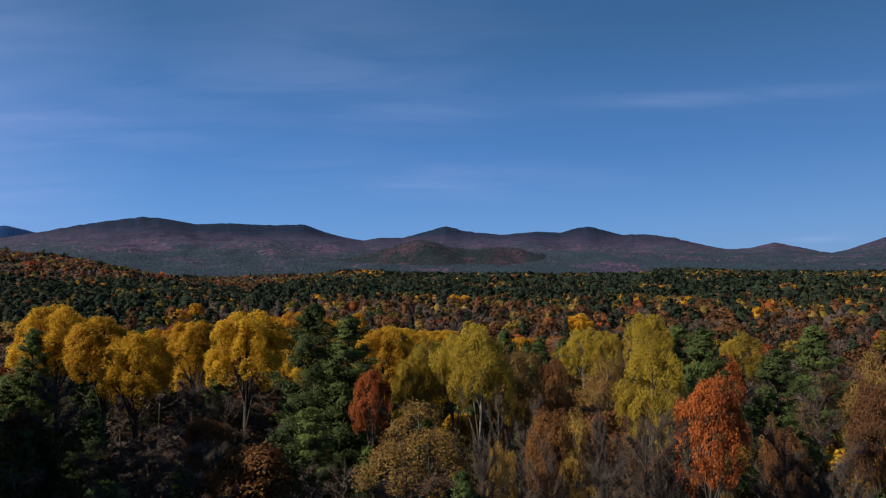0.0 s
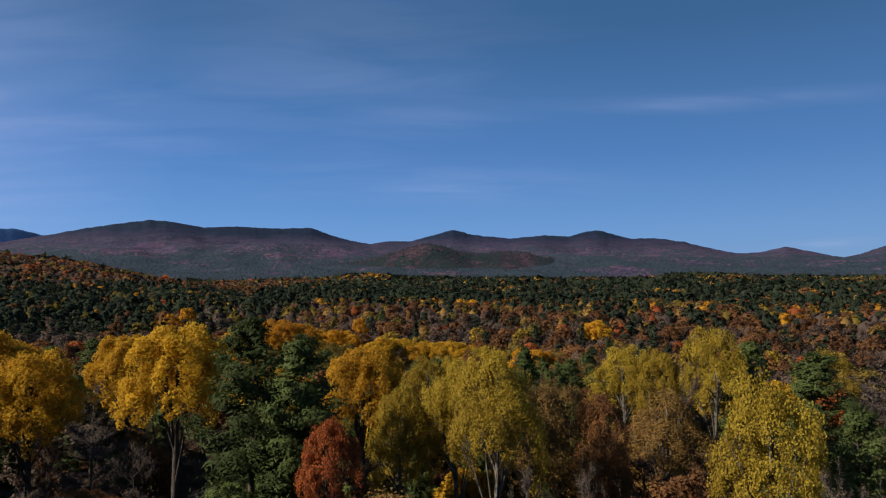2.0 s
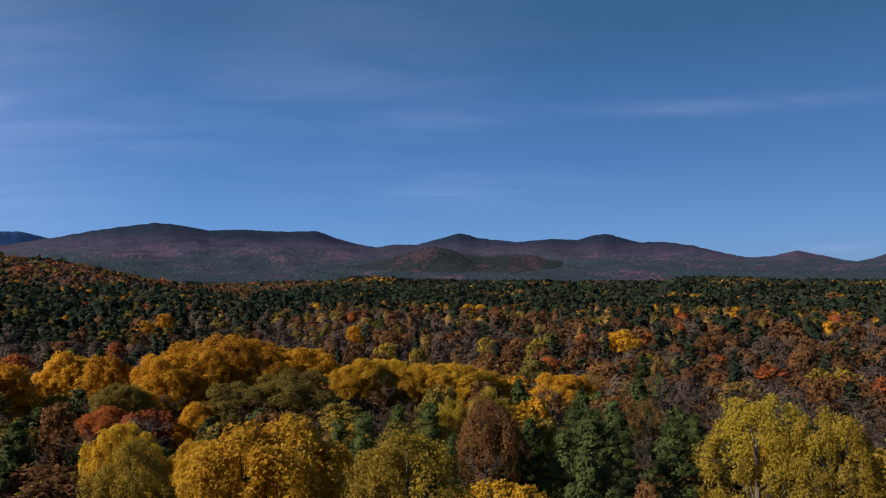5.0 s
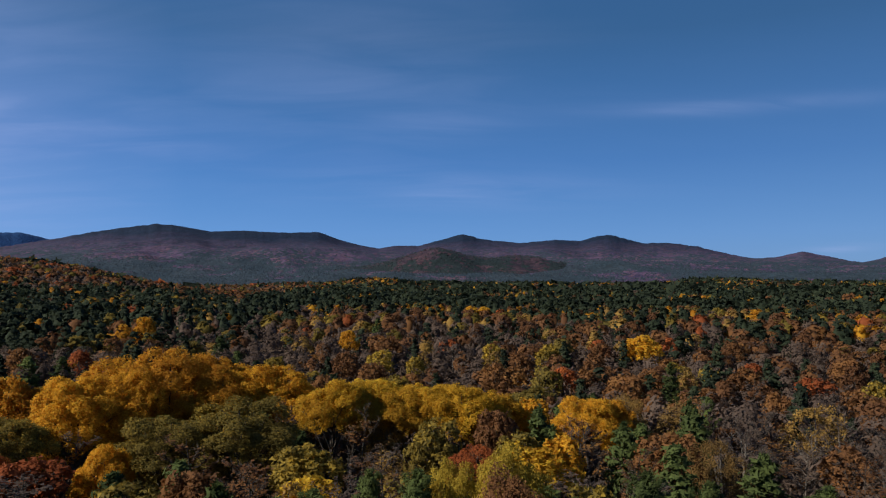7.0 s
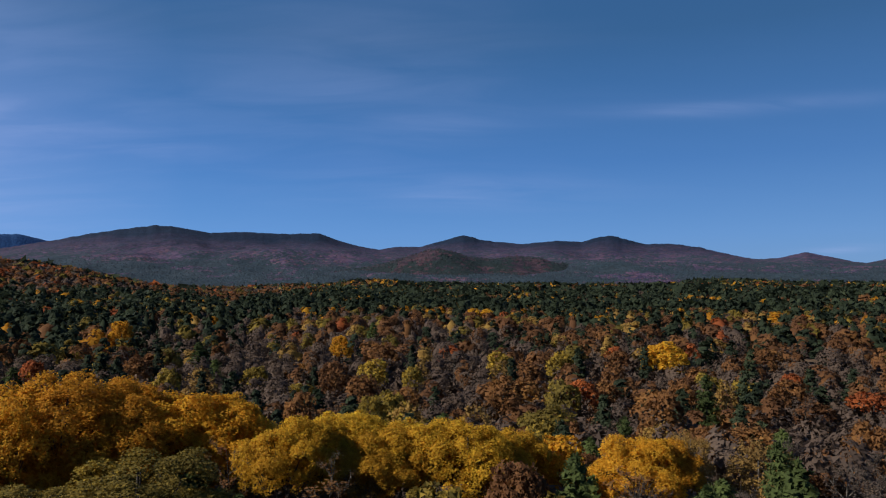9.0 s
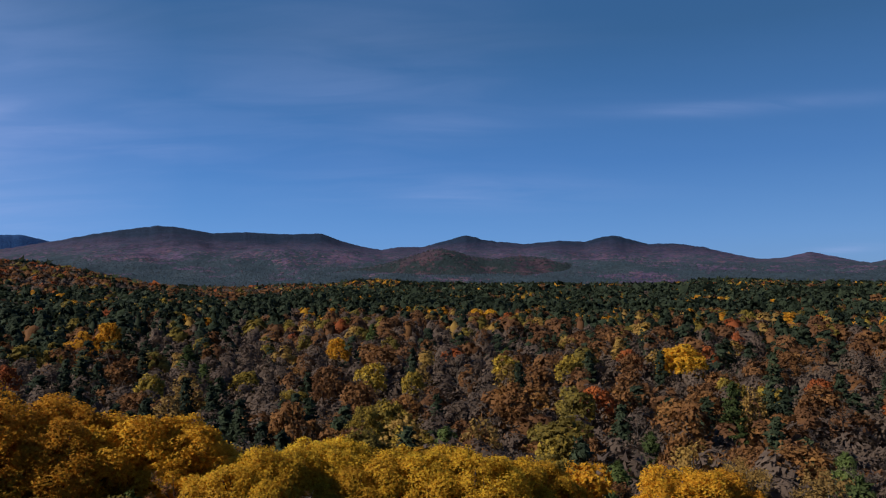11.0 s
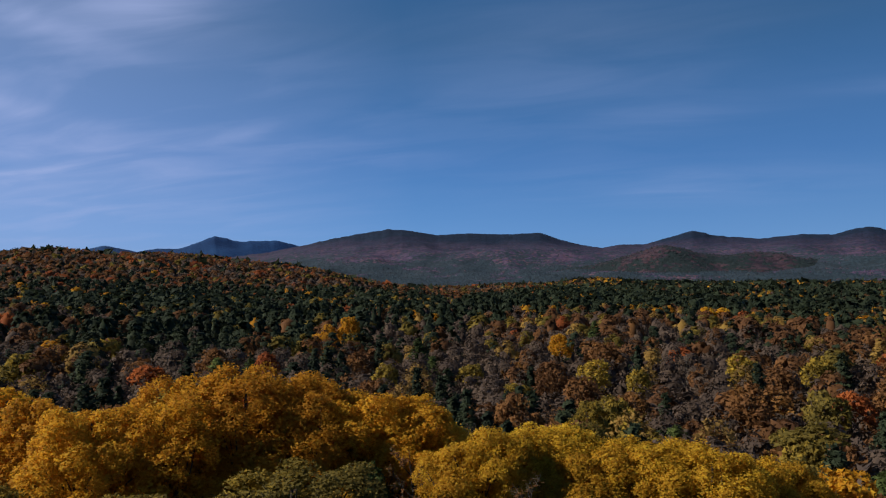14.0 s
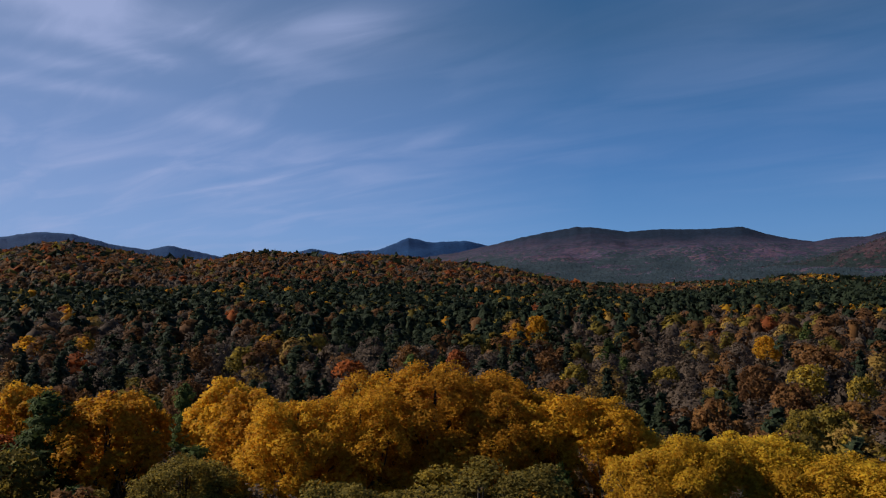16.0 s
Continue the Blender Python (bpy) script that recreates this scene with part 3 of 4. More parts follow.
def range_height(crest, foot, top, rough, rim, bow):
    ca, ce = [c[0] for c in crest], [c[1] for c in crest]

    def height(x, y, az, r):
        a1 = az[:, 0]
        sharp = np.interp(a1, ca, ce)
        wide = sum(np.interp(a1 + o, ca, ce) * w for o, w in ((-4, 1), (-2.6, 2), (-1.3, 3), (0, 3), (1.3, 3), (2.6, 2), (4, 1))) / 15
        near = sum(np.interp(a1 + o, ca, ce) * w for o, w in ((-0.5, 1), (-0.25, 2), (0, 3), (0.25, 2), (0.5, 1))) / 9
        fine = np.array([noise.fractal((float(q) * 1.6, 3.0, 0.0), 1.0, 2.0, 4) for q in a1]) * 0.05 + np.array([noise.noise((float(q) * 9.0, 7.0, 0.0)) for q in a1]) * 0.022
        u = np.clip((r - foot) / (top - foot), 0, 1)
        el = wide[:, None] * (1 - u ** 3) + (near + (sharp - near) * 0.75)[:, None] * u ** 3 + fine[:, None] * u ** 8
        zc = EYE_LEVEL + np.tan(np.radians(el)) * top
        z0 = ground_height(x, y) + 13.0 * folds(x, y) * np.clip((r - foot) / 200, 0, 1) + np.interp(r, [foot, foot + 160], [-8.0, rim])
        spur = np.array([[noise.fractal((float(p) / 560, float(q) / 560, 1.7), 1.0, 2.0, 4) for p, q in zip(px, py)] for px, py in zip(x, y)])
        lift = np.clip(u ** bow * (1 + rough * spur * (1 - u) * 1.8), 0, 1)
        z = z0 + (zc - z0) * lift
        back = np.clip((r - top) / 400, 0, 1)
        return z - back * (zc - 40) * 0.7
    return height


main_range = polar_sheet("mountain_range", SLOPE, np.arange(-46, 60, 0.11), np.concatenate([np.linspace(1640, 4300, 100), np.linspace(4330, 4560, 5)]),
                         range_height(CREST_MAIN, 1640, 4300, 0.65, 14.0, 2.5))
tagged(main_range, "long wooded mountain ridge, haze-tinted purple-brown with dark spruce tops", "mountain", kind="structure")
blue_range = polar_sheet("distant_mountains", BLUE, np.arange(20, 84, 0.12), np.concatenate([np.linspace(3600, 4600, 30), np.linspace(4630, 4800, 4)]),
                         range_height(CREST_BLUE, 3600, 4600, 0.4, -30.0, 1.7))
tagged(blue_range, "distant mountain peaks in painted haze blue behind the wooded hills", "mountain", kind="structure")


def hill_height(x, y, az, r):
    """A low round hill that stands in front of the range, with a long shoulder to its right."""
    h = 86 * np.exp(-(az / 11.5) ** 4) + 42 * np.exp(-((az - 1.6) / 3.2) ** 2) + 24 * np.exp(-((az + 4.5) / 4.0) ** 2)
    ragged = np.array([[noise.fractal((float(p) / 210, float(q) / 210, 5.2), 1.0, 2.0, 4) for p, q in zip(px, py)] for px, py in zip(x, y)])
    return ground_height(x, y) - 14 + h * np.exp(-((r - 2900) / 330) ** 2) * (1 + 0.10 * ragged) + 5 * ragged


hill = polar_sheet("hill", HILL, np.arange(-18, 18, 0.16), np.linspace(2150, 3500, 50), hill_height)
tagged(hill, "low wooded hill with red-brown hardwoods and dark pines", "hill", kind="structure")


# ---- single trees ----
NAMES = {"yellow": ("maple_tree", "maple in full golden yellow autumn leaf", "golden maples"),
         "lime": ("birch_tree", "slender birch with yellow-green autumn leaves", "birches"),
         "rust": ("oak_tree", "oak with rust-orange autumn leaves", "rust oaks"),
         "red": ("red_maple_tree", "red maple with scarlet-orange leaves", "red maples"),
         "olive": ("oak_tree", "broad oak with olive and dull gold leaves", "olive oaks"),
         "gold": ("aspen_tree", "aspen with thin tan-gold leaves on pale twigs", "aspens"),
         "brown": ("bare_tree", "bare grey tree with a few withered leaves", "bare trees"),
         "sapling": ("bare_sapling", "slender bare sapling with a few withered leaves", "saplings"),
         "pine": ("pine_tree", "green white pine with layered plumed boughs", "white pines"),
         "spruce": ("spruce_tree", "farther pine with self-shade in its needle colour", "spruces")}
WIDE = {"yellow": 4.2, "lime": 4.2, "rust": 4.2, "red": 4.2, "olive": 4.2, "gold": 4.2, "brown": 3.6, "pine": 4.1, "spruce": 3.8}
rng = np.random.default_rng(5)
placed = []                          # x, y, crown radius


def tree(kind, x, y, top, radius, fine, young=False):
    """One tree as a thing of its own: a trunk and a crown on a base."""
    g = float(ground_height(x, y))
    name, label, group = NAMES["sapling" if young and kind == "brown" else kind]
    base = new(name)
    tall = top - g
    tagged(base, label + (" rising above the canopy" if tall > 22 else " in the lower canopy" if tall < 14 else ""), "tree", group)
    sets = SHAPES["deep" if kind == "yellow" and y > 140 and (x < -16 or x > 8 or y > 190) else kind, fine]      # these maples keep their lower leaves
    trunk, crown = sets[int(rng.integers(len(sets)))]
    s = radius / WIDE[kind]
    base.matrix_world = pose(x, y, g, 0, 0, rng.uniform(0, 360)) @ Matrix.Diagonal((s, s, (top - g) / 20.0, 1))
    for part_name, me in (("trunk", trunk), ("crown", crown)):
        new(part_name, me).parent = base
    placed.append((x, y, radius))


# the trees that stand out, and some unseen shading pines: x, y, height of the top above the datum, crown radius
KEY = {}
KEY["yellow"] = [(-52, 97, 31.4, 5.6), (-43, 92, 30.0, 5.4), (-37, 87, 28.5, 4.6), (-36, 104, 28.8, 4.4), (-23.5, 86, 31.0, 5.1), (-7.7, 91.5, 28.6, 4.5), (-26, 117, 23.5, 3.2),
                  (-39.5, 158, 25.6, 5.2), (-39, 167, 26.8, 6), (-34, 168, 27.8, 6.4), (-31.5, 174, 26.6, 6), (-25.5, 173.5, 25.4, 5.8), (-21.5, 175, 25, 5.4)]
KEY["yellow "] = [(-31.4, 148, 20.5, 3), (-14, 166, 24.3, 4.2), (-9.7, 173, 23.6, 4.8), (-4, 172, 23, 4.8), (1.1, 171, 23.2, 4.8), (6, 177, 21.4, 4.2), (17, 174, 21.4, 4.8), (-61, 156, 24.4, 5),
                  (-58, 167, 25, 5.2), (-81, 158, 24, 5), (-50, 163, 25, 4.5), (-19, 116, 22.5, 3), (26, 115, 23, 3), (-24, 116, 22, 3), (61, 320, 21, 7.4), (-42, 364, 19.5, 4.5),
                  (-132, 384, 24, 5), (9, 560, 26, 6), (17, 566, 25.5, 6), (-126, 315, 12, 4)]
KEY["yellow  "] = [(-12, 169.5, 23.8, 4.2), (-6.5, 169.5, 22.4, 4), (-1.5, 174, 22.8, 4.2), (3.6, 174, 22.2, 4), (-36, 162, 26, 5.2), (-28.5, 169.5, 25.6, 5.2), (21, 176, 21, 3.8),
                   (-64, 160, 24.0, 4.0)]
KEY["lime"] = [(-3, 77, 27.2, 2.6), (1.2, 77.5, 28.8, 3), (3.6, 71, 30.2, 3.4), (18.0, 62.4, 29.8, 3.1), (28.3, 98.5, 30.2, 3.6), (21, 107, 27.6, 4.2), (24, 103, 27.4, 3.2), (-2, 101, 26.8, 4.2),
               (4, 125, 25.6, 2.8), (0.6, 127.5, 24.3, 2.5), (-4, 118, 22.5, 2.2), (-17.5, 100, 25.8, 3), (46, 111, 27, 4)]
KEY["rust"] = [(13.6, 186, 17.5, 3.2), (12.2, 78.2, 26, 2.6), (3.7, 117, 26, 3), (-22, 68, 21.8, 2.6), (95, 331, 18.6, 5), (136, 329, 15.5, 5), (31, 51, 27.4, 2.6), (-84, 181, 22, 3.2),
               (47, 320, 12, 4.5), (-50, 330, 13, 4.5)]
KEY["red"] = [(-6.4, 65.2, 26.6, 2.0), (16.2, 43.8, 28.7, 2.2), (2.5, 149, 20.5, 2.8), (-41, 144, 20.5, 3.2), (33, 84, 26, 2.2)]
KEY["olive"] = [(-42, 150.5, 22.4, 4.6), (-27, 151.7, 22.8, 5), (-20.4, 153.5, 23.9, 6), (-40, 289, 12, 4.5), (-17, 243, 15.5, 4)]
KEY["gold"] = [(-1.6, 52.7, 25.5, 4.8), (37.5, 62, 28.5, 3.0), (7.1, 78.7, 27.2, 3.4), (9.3, 79.8, 27.2, 3), (20, 88, 25.2, 4.5), (23.3, 178, 21.3, 3.2), (47, 177, 20.4, 4.4), (25.3, 151, 20.8, 3.6), (9.5, 52, 25.2, 2),
               (4, 49, 23.5, 1.5), (30, 178.5, 20.2, 4), (-7.5, 168, 20, 3)]
KEY["brown"] = [(49, 165, 20, 4.4), (-39, 73, 25.2, 4.2), (-27, 78, 24, 3.6), (-34, 70, 19.5, 3), (12.2, 45, 26.2, 2.6), (7.3, 53, 24, 2.6), (25, 47, 28.2, 3.4), (14.5, 48, 25, 2.6), (18, 51, 25.5, 2.8), (21, 45, 25, 2.6),
                (10, 43, 24, 2.4), (33, 180, 20.3, 3.4), (26, 170.5, 17.5, 3.4), (30, 152, 19, 3.4), (-20, 64, 20, 2.6), (-8, 57, 20, 2.4), (22, 89, 26, 3), (38, 172, 19, 3.5), (42, 181, 19, 3.5)]
KEY["pine"] = [(23.5, 63.5, 27.5, 3.8), (-12.5, 70.5, 32, 5.4), (-9, 69, 31, 4.4), (-51, 89.5, 28.4, 4), (13.5, 100.5, 26.4, 3.6), (8.4, 98.4, 27.8, 3.2), (30.5, 66, 28.0, 4.8), (39, 75.5, 29.6, 5.2), (27, 75.3, 29.4, 5.0),
               (33.4, 101.6, 28.2, 4.8), (-11.3, 61.6, 23.5, 3.2), (1.2, 41, 23.4, 2.4), (-1.4, 125, 24, 3), (-7, 122, 23.6, 3), (-12, 121, 23, 3), (12, 125, 24, 3.2), (20, 122, 23.4, 3.2), (26, 124, 23.4, 3.2), (3.5, 121, 23, 2.6), (7.5, 123, 23, 2.6), (16, 126, 23.2, 2.8), (-4.5, 127, 23.5, 2.6), (30, 120, 23.5, 3)]
# unseen tall pines left of the view, added to shade the near trees
KEY["pine   "] = [(-44, 62, 41, 5.6), (-38, 52, 40, 5.6), (-32, 43, 40, 5.6), (-51, 55, 42, 5.6), (-45, 45, 41, 5.6), (-58, 67, 42, 5.6), (-58, 77, 40, 5.6), (-38, 38, 40, 5.6), (-52, 66, 41, 5.6), (-64, 60, 42, 5.6), (-27, 35, 41, 5.6), (-24, 27, 40, 5.6), (-31, 33, 41, 5.6), (-21, 19, 39, 5.6), (-28, 23, 40, 5.6)]
KEY["pine  "] = [(-9.5, 124, 22.6, 2.6), (-15, 124, 22, 2.8), (0.8, 119, 22.4, 2.2), (10, 119, 22.8, 2.6), (14, 120, 23, 2.4), (23, 126, 23, 2.8), (34, 124, 23.2, 3), (-18, 121, 21.5, 2.6)]
KEY["pine "] = [(-64, 152, 24.8, 4.6), (-68, 146, 23.8, 4.6), (-66, 164, 22.6, 3.4), (15, 362, 16.5, 4.5), (4, 455, 21, 4.5), (-35, 399, 23, 4), (-72, 318, 15, 4.4), (-86, 343, 18.5, 4.6),
                (-2.4, 231, 14, 4), (26, 218, 15.8, 3.6), (53, 261, 17.5, 4), (-46, 68, 25, 4), (-30, 62, 23, 3.6), (-40, 60, 21, 3.6), (-72, 172, 22.8, 3.4), (-111, 283, 16, 4.6), (-117, 277, 16.5, 4.8),
                (38, 191, 19, 3)]
for kind, rows in KEY.items():
    for x, y, top, radius in rows:
        tree(kind.strip(), x, y, top, radius, 0 if (abs(x) < 38 and y < 112) or math.hypot(x, max(0, y - HOVER[1])) < 66 else 1 if y < 340 and abs(x) < 95 else 2)


# ---- the rest of the forest ----
ORDER = ["pine", "yellow", "rust", "red", "brown", "olive", "gold"]


def shares(r, az, near_side=0):
    """How often each kind grows at that distance and bearing from the hover point."""
    if r < 85 and near_side > 1:
        return (0.14, 0.0, 0.07, 0.0, 0.76, 0.0, 0.03)
    if r < 85 and near_side > 0:
        return (0.16, 0.04, 0.12, 0.005, 0.48, 0.13, 0.06)
    if r < 85 and near_side < 0:
        return (0.22, 0.0, 0.08, 0.01, 0.66, 0.03, 0.0) if near_side < -1 else (0.12, 0.08, 0.14, 0.02, 0.48, 0.06, 0.10)
    if r < 85:
        return (0.30, 0.13, 0.10, 0.02, 0.30, 0.10, 0.05)
    if az > 14:
        if r < 240:
            return (0.12, 0.0, 0.12, 0.02, 0.70, 0.03, 0.01)
        if r < 480:
            return (0.52, 0.03, 0.08, 0.01, 0.22, 0.13, 0.01) if az < 44 else (0.34, 0.02, 0.14, 0.02, 0.45, 0.02, 0.01)
        if r < 690:
            return (0.70, 0.03, 0.05, 0.0, 0.13, 0.09, 0.0)
        if r < 780:
            return (0.56, 0.02, 0.12, 0.02, 0.23, 0.05, 0.0)
        return (0.06, 0.003, 0.29, 0.06, 0.54, 0.05, 0.0) if r < 2000 else (0.5, 0.01, 0.12, 0.0, 0.34, 0.03, 0.0)
    if r < 320:
        return (0.09, 0.0, 0.22, 0.006, 0.576, 0.07, 0.04) if az > -9 else (0.10, 0.0, 0.25, 0.012, 0.60, 0.02, 0.02)
    if az > -9:
        if r < 490:
            return (0.12, 0.045, 0.28, 0.025, 0.37, 0.10, 0.06)
    elif r < 800:
        return (0.30, 0.06, 0.24, 0.02, 0.23, 0.10, 0.05)
    # beyond, pines and hardwoods stand in long rows across the valley
    row = noise.noise((az / 10, r / 70, 31.0)) + 0.5 * noise.noise((az / 3, r / 30, 12.0)) + (0.25 if az > 6 else 0.0)
    if row > 0.04:
        return (0.24, 0.11, 0.22, 0.03, 0.26, 0.12, 0.02)
    return (0.86, 0.015, 0.02, 0.0, 0.07, 0.035, 0.0)


def kind_at(x, y, r, az):
    if r > 200:                          # the stands run into one another
        az += 7 * noise.noise((x / 110, y / 110, 21.0))
        r += min(0.16 * r, 150) * (noise.noise((x / 120, y / 120, 2.0)) + 0.7 * noise.noise((x / 34, y / 34, 6.0)))
    p = np.array(shares(r, az, (-2 if x < -14 else -1) if y < HOVER[1] else (0 if y < 130 else 1 if -75 < x < 14 else 2 if x > 0 else 0)))
    k = noise.noise((x / 38, y / 38, 4.0)) * 1.1 + noise.noise((x / 140, y / 140, 9.0)) * 0.9
    j = noise.noise((x / 30, y / 30, 14.0))
    p[0] *= math.exp(1.6 * k)
    p[4] *= math.exp(-1.2 * k)
    p[1] *= math.exp(1.7 * j)
    p[2] *= math.exp(-1.3 * j)
    p /= p.sum()
    return ORDER[int(np.searchsorted(np.cumsum(p), rng.random() * 0.9999))]


def seen_from_path(x, y):
    """Whether a place can come into view somewhere along the flight."""
    a = math.degrees(math.atan2(-x, y - HOVER[1] + 40))
    return abs(x) < (y + 14) * 0.72 or (y > 100 and -40 < a < 72)


# trees that can be told apart one by one
cell = {}
for x, y, r in placed:
    cell.setdefault((int(x // 12), int(y // 12)), []).append((x, y, r))


def free(x, y, r):
    i, j = int(x // 12), int(y // 12)
    for a in (i - 1, i, i + 1):
        for b in (j - 1, j, j + 1):
            for px, py, pr in cell.get((a, b), ()):
                if (px - x) ** 2 + (py - y) ** 2 < (0.62 * (pr + r)) ** 2:
                    return False
    cell.setdefault((i, j), []).append((x, y, r))
    return True


counts = {}
spare = []
for _ in range(14000):
    x, y = rng.uniform(-190, 165), rng.uniform(18, 330)
    if not seen_from_path(x, y):
        continue
    r = math.hypot(x, max(0.0, y - HOVER[1]))
    if r > 215:
        continue
    az = math.degrees(math.atan2(-x, y - HOVER[1])) if y > HOVER[1] + 30 else 0
    radius = rng.uniform(2.6, 4.6) if math.hypot(x, max(0.0, y - HOVER[1])) < 85 else rng.uniform(3.2, 5.4)
    if not free(x, y, radius):
        continue
    kind = kind_at(x, y, r, az)
    # pines farther out get the needle colour that has self-shade in it
    if kind == "pine" and r > 85:
        kind = "spruce"
    counts[kind] = counts.get(kind, 0) + 1
    if r > (70 if kind == "brown" else 110) and counts[kind] > (110 if kind in ("brown", "rust") else 150):
        spare.append((kind, x, y, r, radius))
        continue
    g = float(ground_height(x, y))
    top = g + (rng.uniform(11.5, 15.5) if r < 85 else rng.uniform(15.5, 20.5) - (2.0 if kind == "brown" else 0))
    tree(kind, x, y, top, radius * (0.9 if kind in ("pine", "spruce") else 1.0), 1 if abs(x) < 34 and y < 112 else 2 if r < 100 else 3)


# young trees that fill the room under the tall ones
young = np.random.default_rng(23)
for _ in range(230):
    x, y = young.uniform(-58, 56), young.uniform(34, 112)
    if abs(x) > (y + 8) * 0.66 or math.hypot(x, y) < 26 or (x < -12 and young.random() < 0.6):
        continue
    kind = young.choice(("pine", "brown", "rust", "olive", "gold"), p=(0.42, 0.38, 0.08, 0.07, 0.05))
    tree(str(kind), x, y, float(ground_height(x, y)) + young.uniform(8.0, 13.5), young.uniform(1.7, 2.9), 1, True)


for _ in range(60):                      # a thicket of slender bare saplings
    x, y = young.uniform(2, 36), young.uniform(40, 64)
    tree(str(young.choice(("brown", "gold", "rust"), p=(0.78, 0.12, 0.10))), x, y, float(ground_height(x, y)) + young.uniform(12, 18.5), young.uniform(1.2, 2.0), 0 if y < 54 else 1, True)


# the woods beyond: crowns of leaf sprays, joined by kind
def crowns(kind, rows, leaves, seed):
    """Joined far crowns. rows: x, y, ground, top, radius."""
    g = np.random.default_rng(seed)
    m, heaps = len(rows), 15 if kind == "pine" else 10
    R, H = rows[:, 4][:, None], (rows[:, 3] - rows[:, 2])[:, None]
    if kind == "pine":                   # heaps stacked round a stem, wider below
        f = (np.arange(heaps) + g.uniform(0, 1, (m, heaps))) / heaps
        a = g.uniform(0, 2 * np.pi, (m, heaps))
        w = R * (0.04 + 0.78 * f ** 0.75) * g.uniform(0.55, 1.15, (m, heaps))
        c = np.stack([np.cos(a) * w, np.sin(a) * w, -f * H * 0.58 - 0.06 * H], -1)
        face = unit(np.stack([np.cos(a), np.sin(a), np.full_like(a, 0.9)], -1))
        s, squash, bulk = R * 0.42 * (0.45 + 0.6 * f), 0.55, 3.4
    else:                                # heaps that make up a dome
        face = sphere_points(g, m * heaps).reshape(m, heaps, 3)
        face[:, :, 2] = np.abs(face[:, :, 2]) * 1.1 - 0.15
        drop = g.uniform(0.22, 0.34, (m, 1))
        s, squash, bulk = R * g.uniform(0.28, 0.44, (m, heaps)), 0.9, 3.5
        c = np.stack([face[:, :, 0] * R * 0.70, face[:, :, 1] * R * 0.70, face[:, :, 2] * H * drop - H * drop - R * 0.28], -1)
    k = g.integers(0, heaps, (m, leaves))[:, :, None]
    u = sphere_points(g, m * leaves).reshape(m, leaves, 3)
    out = np.take_along_axis(face, k, 1)
    dot = (u * out).sum(2, keepdims=True)
    u = np.where(dot < -0.2, u - 2 * dot * out, u)
    p = np.take_along_axis(c, k, 1) + u * np.take_along_axis(s, k[:, :, 0], 1)[:, :, None] * g.uniform(0.7, 1.05, (m, leaves, 1)) * np.array([1, 1, squash])
    p += np.stack([rows[:, 0], rows[:, 1], rows[:, 3]], 1)[:, None, :]
    nrm = u * 0.5 + out * 0.65 + np.array([0, 0, 0.25])
    size = (R * bulk / math.sqrt(leaves)).repeat(leaves, 1)
    if kind == "brown":                  # thin leaf and fine upright twigs
        up = np.array([0, 0, 0.9]) + g.normal(0, 0.6, (m * leaves, 3))
        size, stretch = size * 0.62, 1.7
    else:
        up, stretch = None, 1.15
    co, fa, no = leaf_tris(g, p.reshape(-1, 3), nrm.reshape(-1, 3), size.reshape(-1, 1), 0.35, stretch, up, 0.86)
    if leaves > 250:
        return co, fa, no
    # the closed body of each crown under its sprays: two uneven rings and a tip
    n, shrink = 7, 0.78 if leaves > 100 else 0.86 if leaves > 20 else 1.0
    t = g.uniform(0, 6.28, (m, 1)) + np.arange(n) * 2 * np.pi / n
    if kind == "pine":
        levels = ((-0.58 * H, 0.66), (-0.28 * H, 0.38), (-0.05 * H, 0.0))
    else:
        half = H * drop + R * 0.26
        levels = ((-1.35 * half, 0.86), (-0.55 * half - R * (1 - shrink) * 0.3, 0.78), (-0.06 * half - R * (1 - shrink) * 0.7, 0.0))
    vs, ns = [], []
    for (dz, wide), tip in zip(levels, (0.25, 0.8, 9.0)):
        w = R * wide * shrink * g.uniform(0.82, 1.16, (m, n))
        vs.append(np.stack([rows[:, 0][:, None] + np.cos(t) * w, rows[:, 1][:, None] + np.sin(t) * w, rows[:, 3][:, None] + dz + R * g.uniform(-0.09, 0.09, (m, n)) * (tip < 5)], -1))
        ns.append(unit(np.stack([np.cos(t), np.sin(t), np.full_like(t, tip)], -1)))
    body, bn = np.concatenate([vs[0], vs[1], vs[2][:, :1]], 1).reshape(-1, 3), np.concatenate([ns[0], ns[1], ns[2][:, :1]], 1).reshape(-1, 3)
    q = np.arange(n)
    q1 = (q + 1) % n
    tris = np.concatenate([np.stack([q, q1, n + q1], 1), np.stack([q, n + q1, n + q], 1), np.stack([n + q, n + q1, 0 * q + 2 * n], 1)])
    bf = (np.arange(m)[:, None, None] * (2 * n + 1) + tris).reshape(-1, 3)
    return np.concatenate([co, body]), np.concatenate([fa, bf + len(co)]), np.concatenate([no, bn])


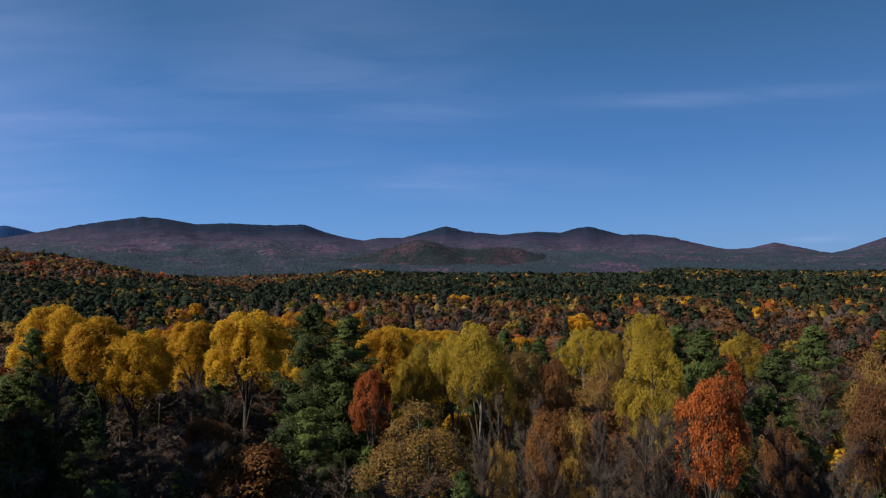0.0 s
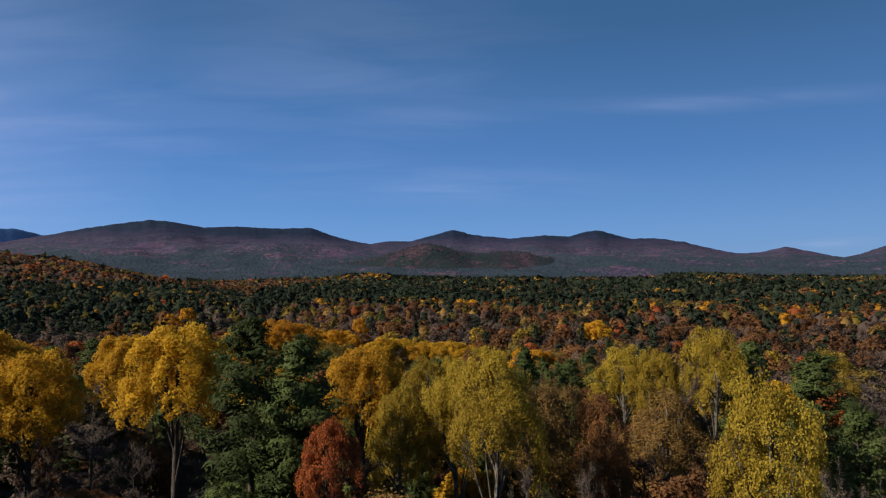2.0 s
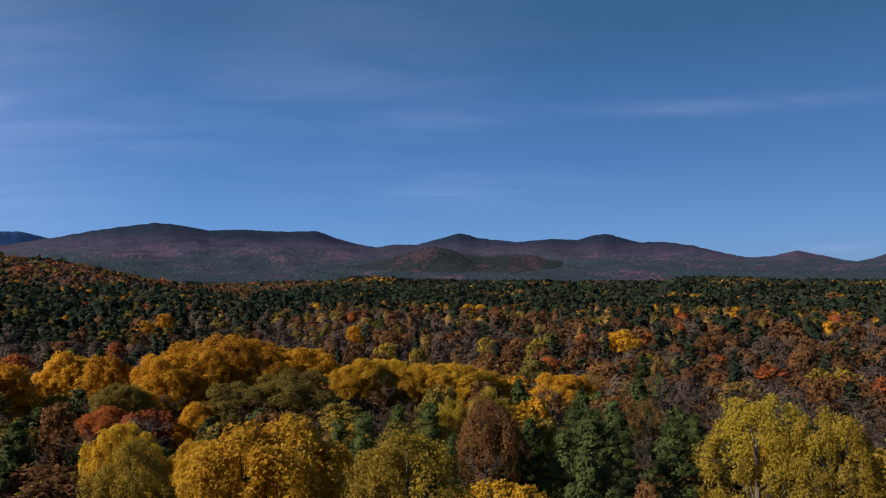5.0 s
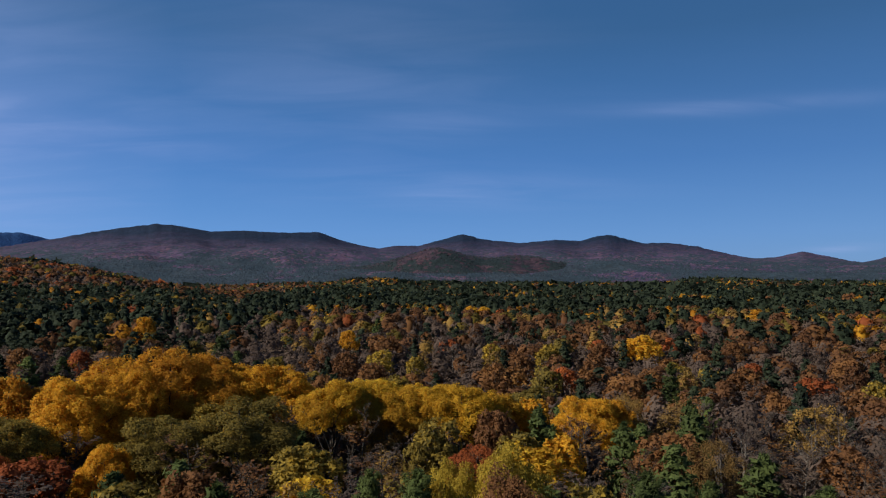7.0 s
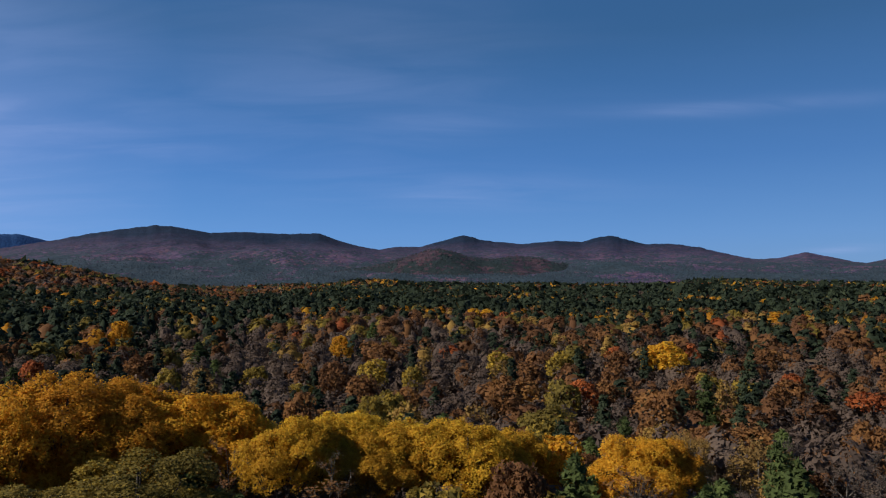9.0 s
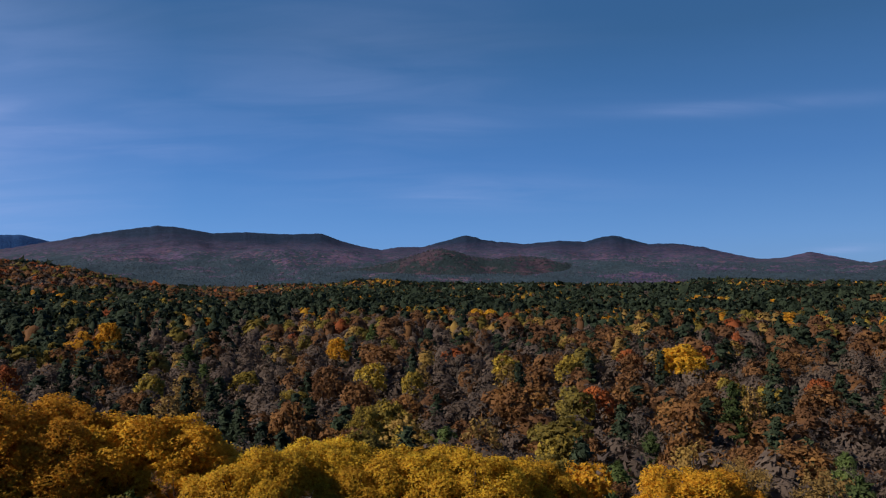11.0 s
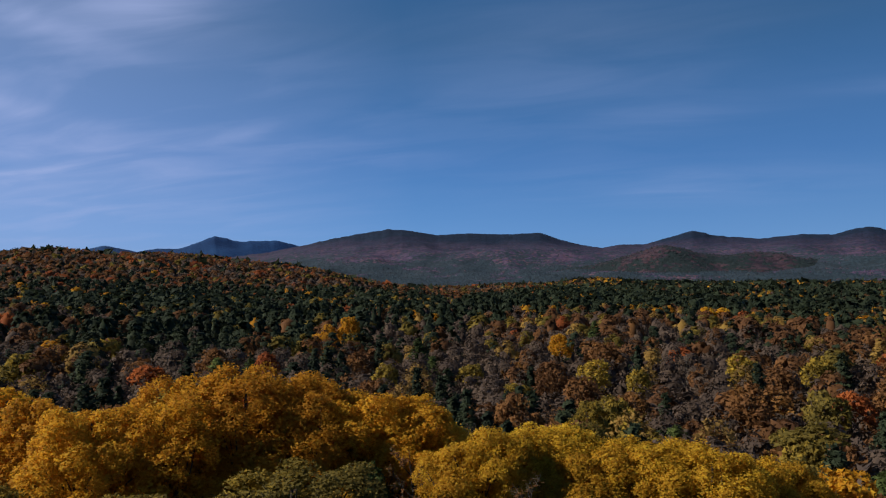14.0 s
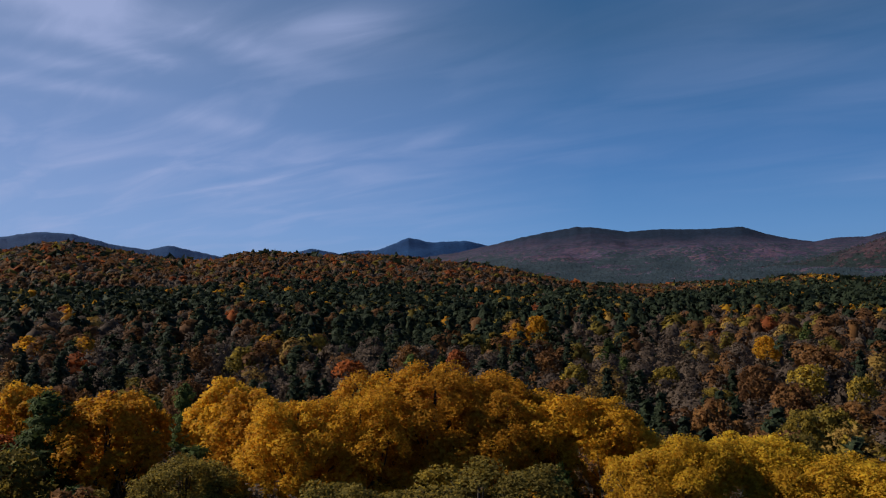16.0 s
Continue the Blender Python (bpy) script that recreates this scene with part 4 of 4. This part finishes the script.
far_rows = {}
for kind, x, y, r, radius in spare:
    far_rows.setdefault((kind.replace("spruce", "pine"), 260), []).append((x, y, r, radius))
BANDS = [(150, 300, 8.2, 320, 50, 71), (300, 520, 8.6, 180, 46, 69), (520, 1000, 9.2, 42, 40, 68), (1000, 1760, 10.2, 6, 37, 68)]
for r0, r1, step, leaves, right, left in BANDS:
    d = r0
    while d < r1:
        n = int(math.radians(right + left) * d / step)
        for i in range(n):
            a = math.radians(-right + (right + left) * (i + rng.uniform(0, 1)) / n)
            r = d + rng.uniform(-0.5, 0.5) * step
            x, y = HOVER[0] - math.sin(a) * r, HOVER[1] + math.cos(a) * r
            radius = step * rng.choice((0.40, 0.52, 0.60, 0.76)) * rng.uniform(0.9, 1.1)
            if r < 420 and not free(x, y, radius):
                continue
            kind = kind_at(x, y, r, math.degrees(a))
            far_rows.setdefault((kind, leaves), []).append((x, y, r, radius * (1.3 if kind == "pine" and r > 300 else 1.0)))
        d += step * 0.87
# brush and saplings under the taller trees
for _ in range(9000):
    a, r = math.radians(rng.uniform(-50, 71)), math.sqrt(rng.uniform(55 ** 2, 430 ** 2))
    x, y = HOVER[0] - math.sin(a) * r, HOVER[1] + math.cos(a) * r
    if r < 260:
        far_rows.setdefault(("brush", 150 if r < 110 else 50 if r < 180 else 28), []).append((x, y, r, rng.uniform(2.2, 3.8)))
for _ in range(1700):
    x, y = rng.uniform(-95, 95), rng.uniform(-45, 150)
    far_rows.setdefault(("brush", 70), []).append((x, y, -1.0, rng.uniform(1.6, 3.0)))
for _ in range(9000):
    x, y = rng.uniform(-240, 240), rng.uniform(-130, 150)
    if not seen_from_path(x, y) and free(x, y, 4.0) and math.hypot(x, y) > 9:
        kind = "brown" if rng.random() < 0.35 else "pine" if rng.random() < 0.6 else "rust"
        far_rows.setdefault((kind, 40), []).append((x, y, 100.0, rng.uniform(3.2, 5.0)))
WOODS = {"pine": "dark green distant pine woods", "yellow": "distant golden maples among the woods", "rust": "distant rust-orange oak woods", "red": "distant red maples among the woods",
         "brown": "distant grey-brown woods with few leaves left", "olive": "distant olive-green oak woods", "gold": "distant tan-gold aspens among the woods", "brush": "grey-brown brush and saplings under the trees"}
for kind in ORDER + ["brush"]:
    vs, fs, ns, base = [], [], [], 0
    for (k, leaves), rows in far_rows.items():
        if k != kind:
            continue
        q = np.array(rows)
        z = ground_height(q[:, 0], q[:, 1])
        h = rng.uniform(15.0, 18.8, len(q)) + {"pine": 1.6, "brown": -1.5}.get(kind, 0)
        if kind == "pine":               # old pines tower over the valley woods
            h = h + np.where((q[:, 2] > 480) & (q[:, 2] < 1000) & (q[:, 0] > -0.3 * q[:, 2]), rng.uniform(0.0, 5.0, len(q)), 0)
        if kind == "brush":
            h = np.where(q[:, 2] < 0, rng.uniform(3.0, 6.5, len(q)), rng.uniform(6.0, 12.0, len(q)))
        co, fa, no = crowns("brown" if kind == "brush" else kind, np.stack([q[:, 0], q[:, 1], z, z + h, q[:, 3]], 1), leaves, 100 + leaves)
        vs.append(co)
        ns.append(no)
        fs.append(fa + base)
        base += len(co)
    woods = new({"pine": "pine_woods", "brown": "bare_woods", "brush": "underbrush"}.get(kind, kind + "_woods"), mesh_of("woods", np.concatenate(vs), np.concatenate(fs), LEAF[{"pine": "spruce", "brush": "brown", "yellow": "amber"}.get(kind, kind)], np.concatenate(ns)))
    tagged(woods, WOODS[kind], "brush" if kind == "brush" else "woods", kind="stuff")

# the woods at the foot of the range: clumps of crowns that stand out of the slope
az = np.arange(-38, 36, 0.38)
rr = 1740 + np.cumsum(np.geomspace(10, 19, 110))
jump = np.random.default_rng(17)
A = np.radians(az)[:, None] + jump.uniform(-0.003, 0.003, (len(az), len(rr)))
R = rr[None] + jump.uniform(-7, 7, A.shape)
X, Y = HOVER[0] - np.sin(A) * R, HOVER[1] + np.cos(A) * R
slope = range_height(CREST_MAIN, 1640, 4300, 0.65, 14.0, 2.5)(X, Y, np.degrees(np.radians(az)[:, None] + 0 * R), R)
knoll = np.where(np.abs(az)[:, None] < 17.5, hill_height(X, Y, az[:, None] + 0 * R, R), -99)
Z = np.maximum(slope, knoll).ravel()
m = len(Z)
wide, tall = jump.uniform(5, 10, m), jump.uniform(1.0, 4.5, m)
turn = jump.uniform(0, 6.28, (m, 1)) + np.arange(5) * 1.2566
rim = wide[:, None] * jump.uniform(0.75, 1.2, (m, 5))
ring = np.stack([X.ravel()[:, None] + np.cos(turn) * rim, Y.ravel()[:, None] + np.sin(turn) * rim, np.repeat(Z[:, None] - 3.0, 5, 1)], -1)
tip = np.stack([X.ravel() + jump.normal(0, 1, m), Y.ravel() + jump.normal(0, 1, m), Z + tall], -1)[:, None, :]
face = np.array([(q, (q + 1) % 5, 5) for q in range(5)])
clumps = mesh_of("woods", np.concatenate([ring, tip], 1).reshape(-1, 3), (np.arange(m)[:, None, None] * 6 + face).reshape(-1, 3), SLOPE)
clumps.polygons.foreach_set("use_smooth", np.ones(len(clumps.polygons), dtype=bool))
clumps.materials.append(HILL)
clumps.polygons.foreach_set("material_index", np.repeat((knoll > slope).ravel().astype(np.int32), 5))
tagged(new("valley_woods", clumps), "distant mixed woods across the valley floor", "woods", kind="stuff")
